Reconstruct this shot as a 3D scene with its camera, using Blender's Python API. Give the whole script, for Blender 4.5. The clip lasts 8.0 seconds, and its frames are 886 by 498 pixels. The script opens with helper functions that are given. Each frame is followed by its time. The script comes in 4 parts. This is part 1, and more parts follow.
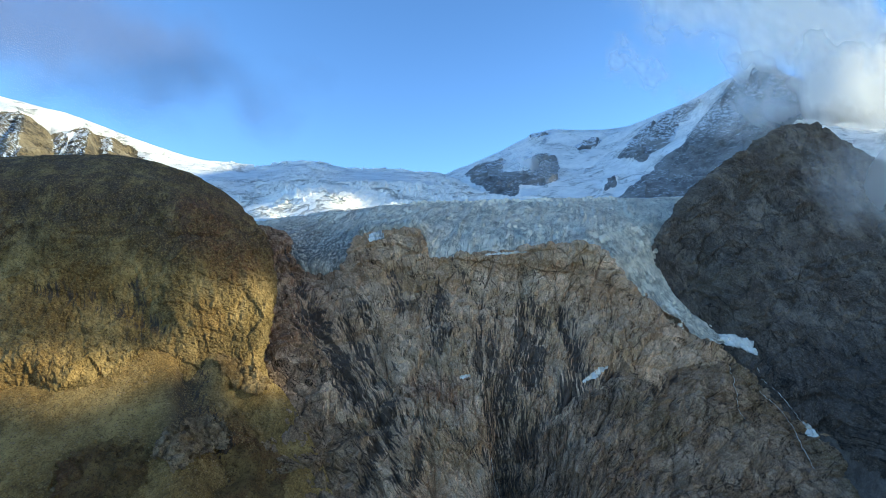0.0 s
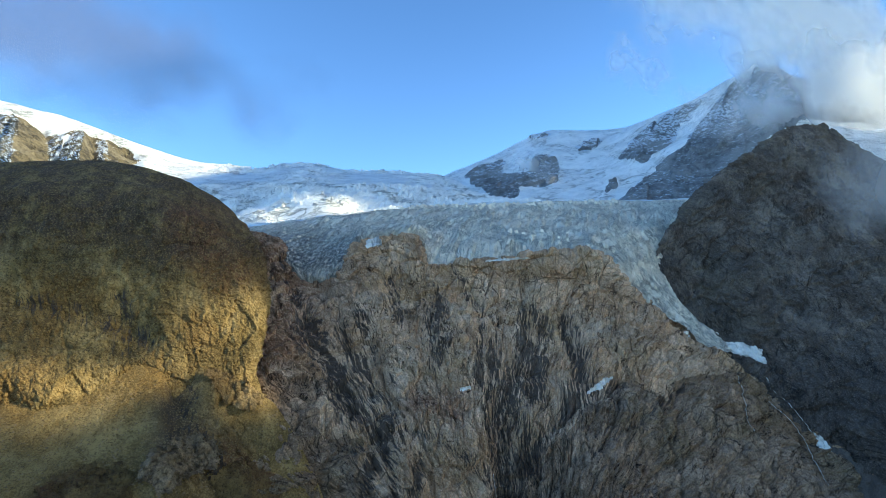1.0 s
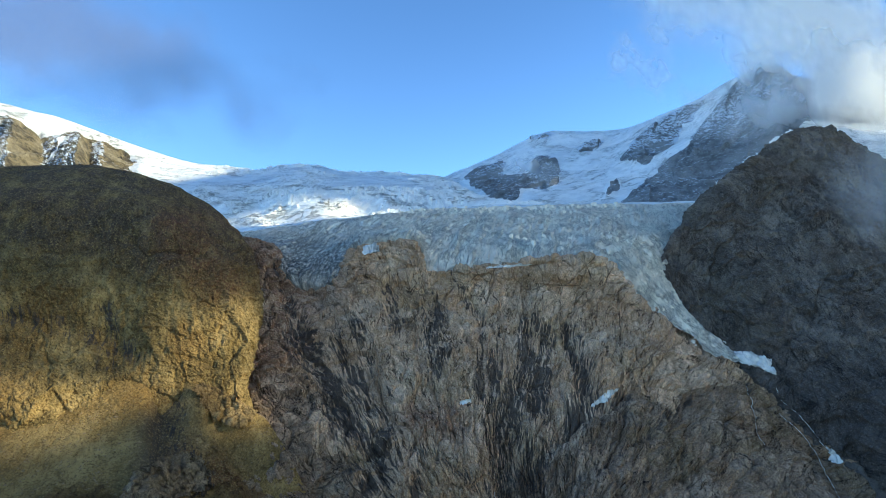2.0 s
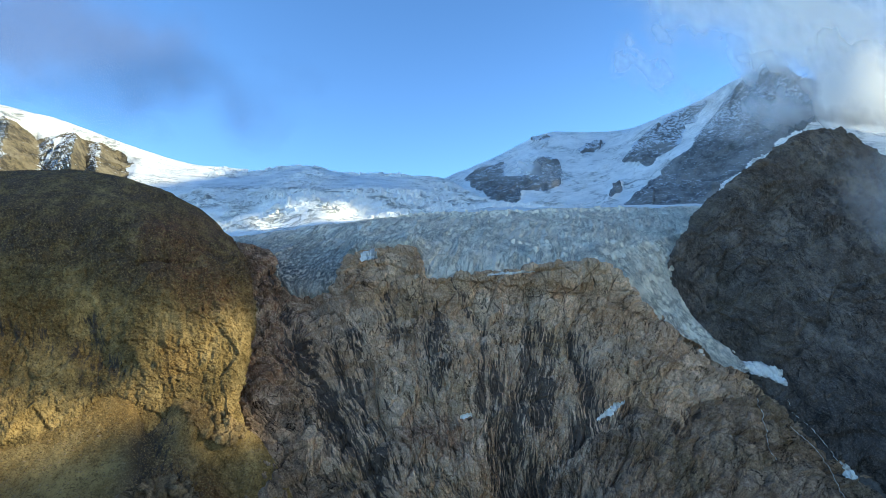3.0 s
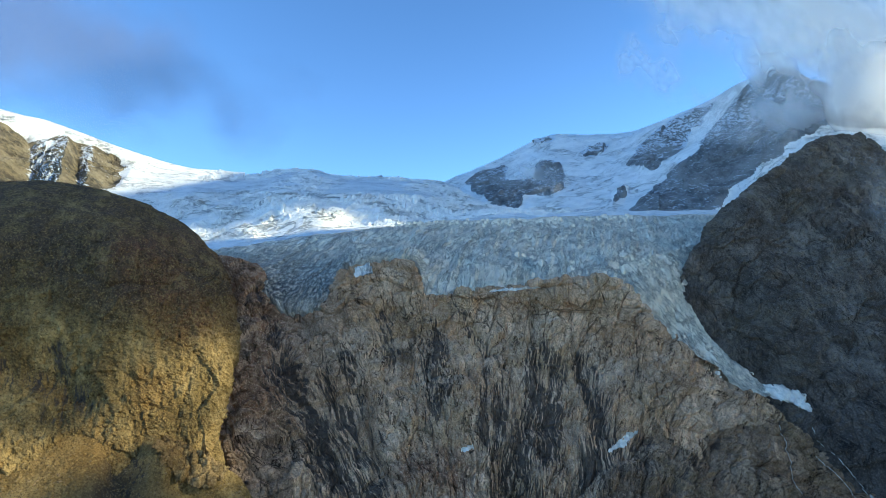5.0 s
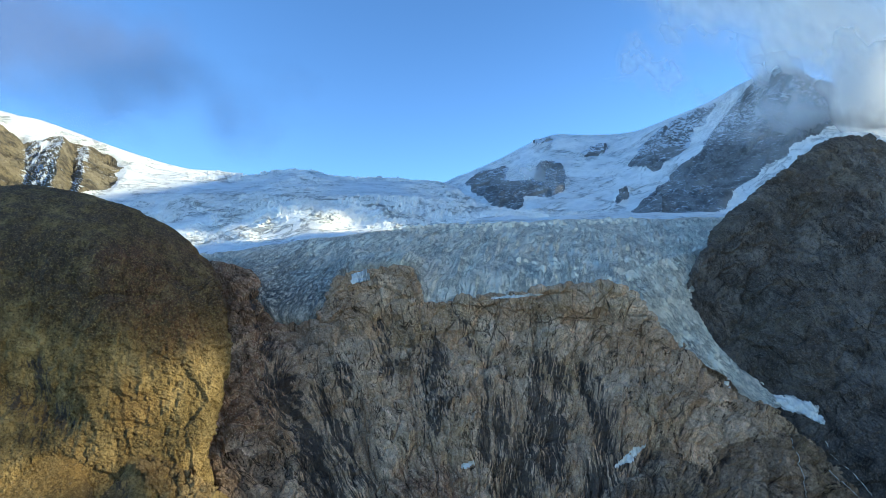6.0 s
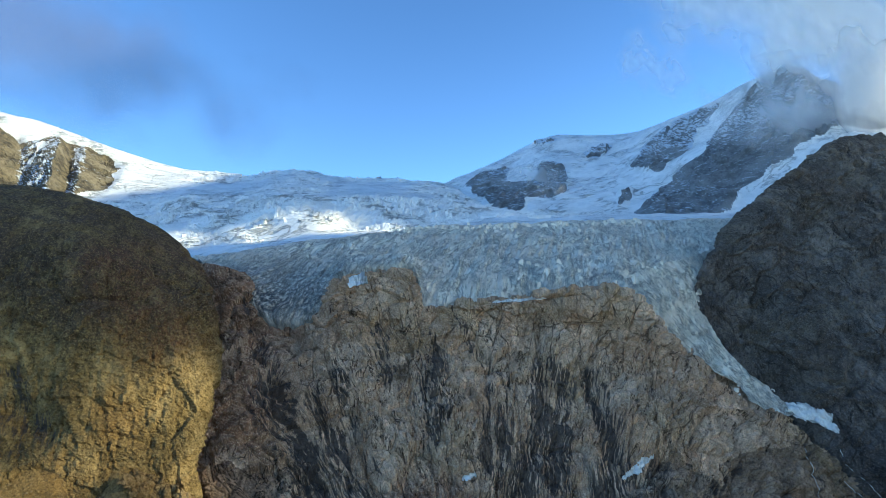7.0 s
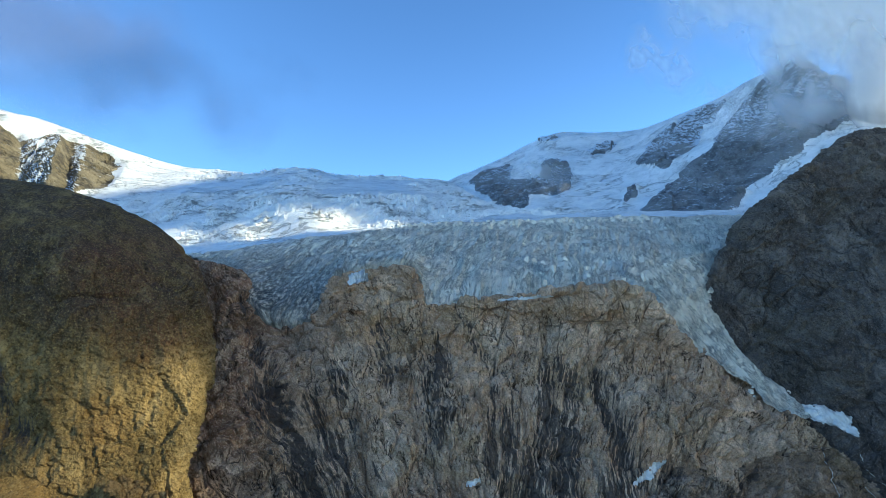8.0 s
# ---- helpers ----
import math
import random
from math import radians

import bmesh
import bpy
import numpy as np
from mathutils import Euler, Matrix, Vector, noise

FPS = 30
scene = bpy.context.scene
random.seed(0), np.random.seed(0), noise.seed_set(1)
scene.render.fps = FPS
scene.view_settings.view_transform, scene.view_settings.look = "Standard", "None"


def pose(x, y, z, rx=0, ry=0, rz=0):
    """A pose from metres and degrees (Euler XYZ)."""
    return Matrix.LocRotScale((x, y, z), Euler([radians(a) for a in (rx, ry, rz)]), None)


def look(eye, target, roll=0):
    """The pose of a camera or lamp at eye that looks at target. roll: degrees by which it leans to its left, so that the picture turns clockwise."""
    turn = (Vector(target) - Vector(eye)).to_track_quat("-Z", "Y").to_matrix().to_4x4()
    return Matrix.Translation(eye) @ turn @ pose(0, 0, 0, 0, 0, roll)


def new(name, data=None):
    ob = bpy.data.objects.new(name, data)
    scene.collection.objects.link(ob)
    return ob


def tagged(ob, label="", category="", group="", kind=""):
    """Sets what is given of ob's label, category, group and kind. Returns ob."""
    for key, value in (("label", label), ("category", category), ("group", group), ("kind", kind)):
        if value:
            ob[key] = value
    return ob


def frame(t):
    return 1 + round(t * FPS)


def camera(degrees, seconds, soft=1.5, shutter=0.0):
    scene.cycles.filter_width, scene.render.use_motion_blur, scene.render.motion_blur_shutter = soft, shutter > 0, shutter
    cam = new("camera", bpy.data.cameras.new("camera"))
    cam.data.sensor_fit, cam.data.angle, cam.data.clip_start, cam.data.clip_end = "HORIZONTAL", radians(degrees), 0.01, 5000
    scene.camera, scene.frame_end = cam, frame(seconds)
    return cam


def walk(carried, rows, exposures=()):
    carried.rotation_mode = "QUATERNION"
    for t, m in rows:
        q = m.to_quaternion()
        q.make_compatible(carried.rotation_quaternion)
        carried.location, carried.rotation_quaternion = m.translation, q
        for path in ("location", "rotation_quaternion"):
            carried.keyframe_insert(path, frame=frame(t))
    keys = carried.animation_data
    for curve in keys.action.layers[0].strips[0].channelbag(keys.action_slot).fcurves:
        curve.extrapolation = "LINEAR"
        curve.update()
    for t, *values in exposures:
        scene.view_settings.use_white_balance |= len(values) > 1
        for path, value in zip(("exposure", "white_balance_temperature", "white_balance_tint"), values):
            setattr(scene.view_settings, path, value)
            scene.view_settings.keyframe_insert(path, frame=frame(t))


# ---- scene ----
import collections

cam = camera(79.4, 8.0, 0.5)
METRES, EYE, TILT, LEAN, TURN = 150.0, 300.0, 4.0, 0.0, 0.0
ROWS = [
    (0.0, 0.0, 0.0, 0.0, -0.0, -0.0, -0.0),
    (0.5, 0.0005, 0.0568, 0.0249, -0.03, 0.04, 0.14),
    (1.0, 0.0024, 0.115, 0.0486, -0.05, 0.02, 0.22),
    (1.5, 0.005, 0.1757, 0.0726, -0.08, 0.03, 0.26),
    (3.0, 0.0115, 0.3561, 0.1442, -0.01, 0.04, 0.25),
    (3.5, 0.0127, 0.4169, 0.1683, 0.01, 0.07, 0.26),
    (4.0, 0.0142, 0.4757, 0.1926, 0.0, 0.09, 0.24),
    (4.5, 0.0159, 0.5359, 0.2164, 0.02, 0.13, 0.24),
    (6.0, 0.0188, 0.7139, 0.2835, 0.01, 0.08, 0.25),
    (6.5, 0.0193, 0.7718, 0.2931, 0.04, 0.17, 0.23),
    (7.0, 0.0198, 0.8274, 0.2912, 0.04, 0.19, 0.25),
    (7.5, 0.019, 0.8863, 0.2834, 0.35, 0.17, 0.28),
    (8.0, 0.0196, 0.9432, 0.2739, 0.36, 0.11, 0.28),
]
EXPOSURES = [(0.0, 1.2, 5050, 0), (4.0, 1.15, 5000, 0), (8.0, 1.05, 4900, 0)]
walk(cam, [(t, pose(0, 0, EYE, TILT, LEAN, TURN) @ pose(METRES * x, METRES * y, METRES * z, 90 + pitch, roll, yaw)) for t, x, y, z, yaw, pitch, roll in ROWS], EXPOSURES)

# ---- light ----
SUN = Vector((0.90, -0.25, 0.36)).normalized()
world = bpy.data.worlds.new("sky")
scene.world = world
world.use_nodes = True
wn = world.node_tree.nodes
sky = wn.new("ShaderNodeTexSky")
sky.sky_type, sky.sun_disc = "NISHITA", False
sky.sun_elevation = math.asin(SUN.z)
sky.sun_rotation = -math.atan2(SUN.x, SUN.y)
sky.altitude, sky.air_density, sky.dust_density, sky.ozone_density = 3000, 1.0, 0.03, 1.8
wn["Background"].inputs["Strength"].default_value = 0.118
world.node_tree.links.new(sky.outputs[0], wn["Background"].inputs["Color"])
sun = new("sun", bpy.data.lights.new("sun", "SUN"))
sun.data.energy, sun.data.angle, sun.data.color = 3.6, radians(0.5), (1.0, 0.79, 0.45)
sun.matrix_world = look(SUN * 100, (0, 0, 0))

# ---- noise ----
rng = np.random.default_rng(7)
PERM = rng.permutation(256).astype(np.int32)
GRAD = rng.normal(size=(256, 3))
GRAD /= np.linalg.norm(GRAD, axis=1)[:, None]
RAND = rng.random((256, 4)).astype(np.float32)
GX, GY, GZ = (GRAD[:, k].astype(np.float32).copy() for k in range(3))


def perlin(p):
    """Gradient noise, about -0.7 to 0.7, one value a point."""
    p = p.astype(np.float32)
    i = np.floor(p).astype(np.int32)
    f = p - i
    w = f * f * f * (f * (f * 6 - 15) + 10)
    i &= 255
    j = (i + 1) & 255
    out = np.zeros(len(p), np.float32)
    for dx in (0, 1):
        hx = PERM[j[:, 0] if dx else i[:, 0]]
        wx, fx = (w[:, 0] if dx else 1 - w[:, 0]), f[:, 0] - dx
        for dy in (0, 1):
            hy = PERM[(hx + (j[:, 1] if dy else i[:, 1])) & 255]
            wy, fy = wx * (w[:, 1] if dy else 1 - w[:, 1]), f[:, 1] - dy
            for dz in (0, 1):
                h = PERM[(hy + (j[:, 2] if dz else i[:, 2])) & 255]
                wz = wy * (w[:, 2] if dz else 1 - w[:, 2])
                out += wz * (GX[h] * fx + GY[h] * fy + GZ[h] * (f[:, 2] - dz))
    return out


def fbm(p, size, octaves=4, gain=0.5, seed=0):
    out, amp = np.zeros(len(p)), 1.0
    q = p / size + np.array((17.3, 5.1, 9.7)) * (seed + 1)
    for _ in range(octaves):
        out += amp * perlin(q)
        q, amp = q * 2.03 + 3.1, amp * gain
    return out


def ridged(p, size, octaves=3, gain=0.5, seed=0):
    out, amp = np.zeros(len(p)), 1.0
    q = p / size + np.array((7.7, 15.1, 2.9)) * (seed + 1)
    for _ in range(octaves):
        out += amp * (0.5 - 2.2 * np.abs(perlin(q)))
        q, amp = q * 2.1 + 1.7, amp * gain
    return out


def facets(p, size, seed=0, joints=0.0):
    """Broken blocks: each cell of a jittered grid is a tilted flat, in units of size; joints: how deep the gaps between them are cut."""
    q = (p / size + np.array((3.3, 8.1, 12.7)) * (seed + 1)).astype(np.float32)
    i = np.floor(q - 0.5).astype(np.int32)
    best, out = np.full(len(q), 9.0, np.float32), np.zeros(len(q), np.float32)
    second = best.copy()
    for dx in (0, 1):
        hx = PERM[(i[:, 0] + dx) & 255]
        for dy in (0, 1):
            hy = PERM[(hx + i[:, 1] + dy) & 255]
            for dz in (0, 1):
                h = PERM[(hy + i[:, 2] + dz) & 255]
                ox = q[:, 0] - i[:, 0] - dx - 0.2 - 0.6 * RAND[h, 0]
                oy = q[:, 1] - i[:, 1] - dy - 0.2 - 0.6 * RAND[h, 1]
                oz = q[:, 2] - i[:, 2] - dz - 0.2 - 0.6 * RAND[h, 2]
                d = ox * ox + oy * oy + oz * oz
                k = d < best
                h2 = (h * 7 + 3) & 255
                out = np.where(k, GX[h2] * ox + GY[h2] * oy + GZ[h2] * oz + 0.5 * RAND[h, 3] - 0.25, out)
                second = np.where(k, best, np.minimum(second, d))
                best = np.where(k, d, best)
    if joints:
        out -= joints * (1 - smooth(0.0, 0.16, np.sqrt(second) - np.sqrt(best)))
    return out


def smooth(a, b, x):
    k = np.clip((x - a) / (b - a), 0, 1)
    return k * k * (3 - 2 * k)


# ---- surfaces ----
def spline(c, n):
    """Catmull-Rom through the control points along the first axis, n samples spread by length."""
    c = np.asarray(c, float)
    step = np.linalg.norm(np.diff(c, axis=0), axis=-1)
    step = step.reshape(len(c) - 1, -1).mean(axis=1)
    knots = np.concatenate(([0], np.cumsum(step)))
    s = np.linspace(0, knots[-1], n)
    k = np.clip(np.searchsorted(knots, s, side="right") - 1, 0, len(c) - 2)
    f = ((s - knots[k]) / step[k]).reshape((-1,) + (1,) * (c.ndim - 1))
    pad = np.concatenate((c[:1] * 2 - c[1:2], c, c[-1:] * 2 - c[-2:-1]))
    a, b, d, e = pad[k], pad[k + 1], pad[k + 2], pad[k + 3]
    return b + 0.5 * f * (d - a + f * (2 * a - 5 * b + 4 * d - e + f * (3 * (b - d) + e - a)))


def loft(lines, nu, nv):
    """A grid nv x nu of points through terrain lines, which run west to east, from top or back to bottom or front."""
    g = spline(np.array(lines, float), nv)
    return np.swapaxes(spline(np.swapaxes(g, 0, 1), nu), 0, 1)


def normals(g):
    n = np.cross(np.gradient(g, axis=1), np.gradient(g, axis=0))
    n /= np.linalg.norm(n, axis=-1)[..., None] + 1e-9
    return -n


def mesh_from(name, verts, faces, material, soft, marks=None):
    """A mesh from arrays; marks: floats a point, by name, that the material may read."""
    used = np.unique(faces)
    back = np.zeros(len(verts), int)
    back[used] = np.arange(len(used))
    verts, faces = verts[used], back[faces]
    me = bpy.data.meshes.new(name)
    me.vertices.add(len(verts))
    me.vertices.foreach_set("co", verts.astype(np.float32).ravel())
    k = faces.shape[1]
    me.loops.add(faces.size)
    me.loops.foreach_set("vertex_index", faces.astype(np.int32).ravel())
    me.polygons.add(len(faces))
    me.polygons.foreach_set("loop_start", np.arange(0, faces.size, k, dtype=np.int32))
    me.update(calc_edges=True)
    me.polygons.foreach_set("use_smooth", np.full(len(faces), soft))
    for key, values in (marks or {}).items():
        me.attributes.new(key, "FLOAT", "POINT").data.foreach_set("value", values.ravel()[used].astype(np.float32))
    me.materials.append(material)
    return me


def quads(g):
    nv, nu = g.shape[:2]
    i = np.arange(nv * nu).reshape(nv, nu)
    return np.stack((i[:-1, :-1], i[1:, :-1], i[1:, 1:], i[:-1, 1:]), axis=-1).reshape(-1, 4)


def sheet(name, g, material, soft=False, pick=None, parent=None, label="", marks=None):
    """One mesh object from a grid of points; pick keeps only some faces."""
    f = quads(g)
    if pick is not None:
        f = f[pick]
    ob = new(name, mesh_from(name, g.reshape(-1, 3), f, material, soft, marks))
    if parent:
        ob.parent = parent
    return tagged(ob, label) if label else ob


def centres(g):
    return g.reshape(-1, 3)[quads(g)].mean(axis=1)


def near_line(p, line):
    """Distance of points (two axes) from a polyline."""
    best = np.full(len(p), 1e9, np.float32)
    for (x0, y0), (x1, y1) in zip(line, line[1:]):
        ax, ay, bx, by = p[:, 0] - x0, p[:, 1] - y0, x1 - x0, y1 - y0
        f = np.clip((ax * bx + ay * by) / (bx * bx + by * by), 0, 1)
        best = np.minimum(best, (ax - f * bx) ** 2 + (ay - f * by) ** 2)
    return np.sqrt(best)


def inside(p, poly):
    """Whether points (two axes) lie inside a closed polygon."""
    hit = np.zeros(len(p), bool)
    for k in range(len(poly)):
        (x0, y0), (x1, y1) = poly[k - 1], poly[k]
        cross = (y0 > p[:, 1]) != (y1 > p[:, 1])
        hit ^= cross & (p[:, 0] < (x1 - x0) * (p[:, 1] - y0) / (y1 - y0 + 1e-9) + x0)
    return hit


def tidy(mask, shape):
    """A mask over the faces of a grid without its lone specks."""
    k = mask.reshape(shape[0] - 1, shape[1] - 1).astype(float)
    for _ in range(4):
        pad = np.pad(k, 2, mode="edge")
        k = sum(pad[i : i + k.shape[0], j : j + k.shape[1]] for i in range(5) for j in range(5)) / 25
        k = (k > 0.5) * 1.0
    return k.ravel() > 0.5


def displaced(g, amount):
    return g + normals(g) * amount.reshape(g.shape[:2])[..., None]


# ---- materials ----
class Mat:
    """A short hand for node materials; places are in metres."""

    def __init__(self, name):
        self.m = bpy.data.materials.new(name)
        self.m.use_nodes = True
        self.t = self.m.node_tree
        self.b = self.t.nodes["Principled BSDF"]
        self.place = self.t.nodes.new("ShaderNodeTexCoord").outputs["Object"]

    def link(self, a, b):
        self.t.links.new(a, b)

    def put(self, value, socket):
        if isinstance(value, bpy.types.NodeSocket):
            self.link(value, socket)
        else:
            socket.default_value = value

    def stretch(self, x, y, z, turn=(0, 0, 0)):
        n = self.t.nodes.new("ShaderNodeMapping")
        n.vector_type = "TEXTURE"
        n.inputs["Scale"].default_value = (1 / x, 1 / y, 1 / z)
        n.inputs["Rotation"].default_value = [radians(a) for a in turn]
        self.link(self.place, n.inputs["Vector"])
        return n.outputs[0]

    def grained(self, a, b, flow=True):
        """Places along the grain of a rock face, from the marks across and down; plain places where a thing has none."""
        if not flow:
            return self.stretch(a, 0.5 * (a + b), b)
        n = self.t.nodes.new("ShaderNodeCombineXYZ")
        self.link(self.math("MULTIPLY", self.mark("across"), a), n.inputs[0])
        self.link(self.math("MULTIPLY", self.mark("down"), b), n.inputs[2])
        return n.outputs[0]

    def noise(self, size, detail=4.0, rough=0.55, place=None, warp=0.0):
        n = self.t.nodes.new("ShaderNodeTexNoise")
        self.link(place or self.place, n.inputs["Vector"])
        n.inputs["Scale"].default_value, n.inputs["Detail"].default_value = 1 / size, detail
        n.inputs["Roughness"].default_value, n.inputs["Distortion"].default_value = rough, warp
        return n.outputs["Fac"]

    def blocks(self, size, place, wander=0.25):
        """Joint blocks: how near the joint between two blocks is (0 on it), and one random tone a block."""
        shift = self.t.nodes.new("ShaderNodeTexNoise")
        self.link(place, shift.inputs["Vector"])
        shift.inputs["Scale"].default_value, shift.inputs["Detail"].default_value = 1.3 / size, 4
        bent = self.t.nodes.new("ShaderNodeMix")
        bent.data_type, bent.blend_type, bent.clamp_result = "RGBA", "LINEAR_LIGHT", False
        bent.inputs[0].default_value = wander * size
        self.link(place, bent.inputs[6])
        self.link(shift.outputs["Color"], bent.inputs[7])
        out = []
        for feature, socket in (("DISTANCE_TO_EDGE", "Distance"), ("F1", "Color")):
            n = self.t.nodes.new("ShaderNodeTexVoronoi")
            n.feature = feature
            self.link(bent.outputs[2], n.inputs["Vector"])
            n.inputs["Scale"].default_value = 1 / size
            out.append(n.outputs[socket])
        return out

    def lines(self, size, place, width, warp=1.0):
        """Thin wandering lines, 1 on the line: the level lines of stretched noise."""
        n = self.math("ABSOLUTE", self.math("SUBTRACT", self.noise(size, 5, 0.6, place, warp), 0.5), 0.0)
        return self.ramp(n, 0.0, width, 1.0, 0.0)

    def ramp(self, value, lo, hi, a=0.0, b=1.0):
        n = self.t.nodes.new("ShaderNodeMapRange")
        n.interpolation_type = "SMOOTHSTEP"
        self.link(value, n.inputs[0])
        for k, v in zip((1, 2, 3, 4), (lo, hi, a, b)):
            n.inputs[k].default_value = v
        return n.outputs[0]

    def math(self, op, a, b):
        n = self.t.nodes.new("ShaderNodeMath")
        n.operation = op
        self.put(a, n.inputs[0])
        self.put(b, n.inputs[1])
        return n.outputs[0]

    def mix(self, k, a, b, how="MIX"):
        n = self.t.nodes.new("ShaderNodeMix")
        n.data_type, n.blend_type = "RGBA", how
        self.put(k, n.inputs[0])
        for v, s in ((a, n.inputs[6]), (b, n.inputs[7])):
            self.put((*v, 1) if isinstance(v, tuple) else v, s)
        return n.outputs[2]

    def mark(self, key):
        n = self.t.nodes.new("ShaderNodeAttribute")
        n.attribute_name = key
        return n.outputs["Fac"]

    def up(self):
        n = self.t.nodes.new("ShaderNodeNewGeometry")
        s = self.t.nodes.new("ShaderNodeSeparateXYZ")
        self.link(n.outputs["Normal"], s.inputs[0])
        return s.outputs[2]

    def bump(self, *layers):
        last = None
        for height, depth in layers:
            n = self.t.nodes.new("ShaderNodeBump")
            n.inputs["Distance"].default_value = depth
            self.link(height, n.inputs["Height"])
            if last:
                self.link(last, n.inputs["Normal"])
            last = n.outputs[0]
        self.link(last, self.b.inputs["Normal"])

    def done(self, colour, rough=0.9, specular=0.2):
        self.put(colour, self.b.inputs["Base Color"])
        self.put(rough, self.b.inputs["Roughness"])
        self.b.inputs["Specular IOR Level"].default_value = specular
        return self.m


def rock_material(name, dark, mid, pale, tint, second_tone=(0.1, 0.095, 0.035), grain_size=9.0, bump=1.0, cracked=1.0, flow=True):
    """Foliated rock: broad tones, fine streaks and cracks that follow its grain, a rusty cast, black water runs,
    painted shade and a second tone where the land is marked so.
    """
    m = Mat(name)
    broad, grain, fine = m.noise(60, 6, 0.6), m.noise(grain_size, 8, 0.72), m.noise(1.5, 6, 0.85)
    leaf = m.noise(4.0, 7, 0.78, m.grained(1.0, 0.7, flow), 0.0)
    slabs = m.noise(22, 7, 0.6, m.grained(1.0, 0.6, flow), 0.4)
    runs = m.noise(3.0, 6, 0.75, m.grained(1.0, 0.2, flow), 0.0)
    joint, tone = m.blocks(15, m.grained(1.0, 0.6, flow), 0.45)
    chink, shade = m.blocks(4.5, m.grained(1.0, 0.7, flow), 0.5)
    c = m.mix(m.ramp(slabs, 0.4, 0.62), mid, pale)
    c = m.mix(m.ramp(broad, 0.45, 0.62, 0, 0.75), c, tint)
    c = m.mix(m.math("MULTIPLY", m.mark("second_tone"), m.ramp(m.noise(16, 7, 0.7), 0.35, 0.6, 0.3, 1)), c, second_tone)
    c = m.mix(m.math("MULTIPLY", m.mark("rust"), m.ramp(grain, 0.3, 0.7, 0.3, 1.0)), c, (0.2, 0.1, 0.055))
    # dark grey of the wedge's gravel, also painted shade there and low on the ridge
    c = m.mix(m.math("MULTIPLY", m.mark("slate_shade"), m.ramp(grain, 0.2, 0.6, 0.6, 1.0)), c, (0.06, 0.06, 0.062))
    c = m.mix(1.0, c, m.ramp(tone, 0.0, 1.0, 1 - 0.16 * cracked, 1 + 0.12 * cracked), "MULTIPLY")
    c = m.mix(1.0, c, m.ramp(shade, 0.0, 1.0, 0.85, 1.14), "MULTIPLY")
    c = m.mix(m.ramp(grain, 0.36, 0.5, 0.3, 0.0), c, dark)
    c = m.mix(m.ramp(leaf, 0.36, 0.48, 0.45, 0.0), c, dark)
    c = m.mix(m.ramp(fine, 0.38, 0.48, 0.85, 0.0), c, dark)
    c = m.mix(m.ramp(fine, 0.52, 0.62, 0.0, 0.7), c, pale)
    thin = m.math("MULTIPLY", m.lines(17, m.grained(1.0, 0.45, flow), 0.014), m.ramp(m.noise(40, 4), 0.4, 0.55, 0, 0.95 * cracked))
    cut = m.math("MAXIMUM", m.ramp(joint, 0.01, 0.045, 0.8 * cracked, 0), m.ramp(chink, 0.02, 0.09, 0.4 * cracked, 0))
    cut = m.math("MAXIMUM", thin, m.math("MULTIPLY", cut, m.math("MULTIPLY", m.ramp(grain, 0.38, 0.58, 0.2, 1), m.ramp(m.noise(48, 5, 0.6), 0.4, 0.6, 0.25, 1))))
    c = m.mix(cut, c, tuple(0.35 * v for v in dark))
    # black water runs; on bluff and wedge the same mark paints shade
    wet_shade = m.math("ADD", m.math("MULTIPLY", m.mark("wet_shade"), 0.135), m.math("MULTIPLY", m.math("SUBTRACT", tone, 0.5), 0.16))
    wet_shade = m.math("MULTIPLY", m.ramp(m.math("ADD", runs, wet_shade), 0.55, 0.63, 0, 0.85), m.ramp(m.mark("wet_shade"), 0.1, 0.45))
    wet_shade = m.math("MAXIMUM", wet_shade, m.math("MULTIPLY", m.ramp(runs, 0.56, 0.64, 0, 0.7 * cracked), m.ramp(m.noise(55, 4), 0.54, 0.62)))
    c = m.mix(wet_shade, c, (0.045, 0.04, 0.039))
    c = m.mix(1.0, c, (1.21, 1.0, 0.82), "MULTIPLY")
    m.bump((slabs, 2.0 * bump), (grain, 1.5 * bump), (tone, 0.6 * bump), (shade, 0.4 * bump), (leaf, 0.9 * bump), (fine, 0.8 * bump), (cut, -1.0 * bump))
    return m.done(c, m.ramp(wet_shade, 0, 0.8, 0.95, 0.6))


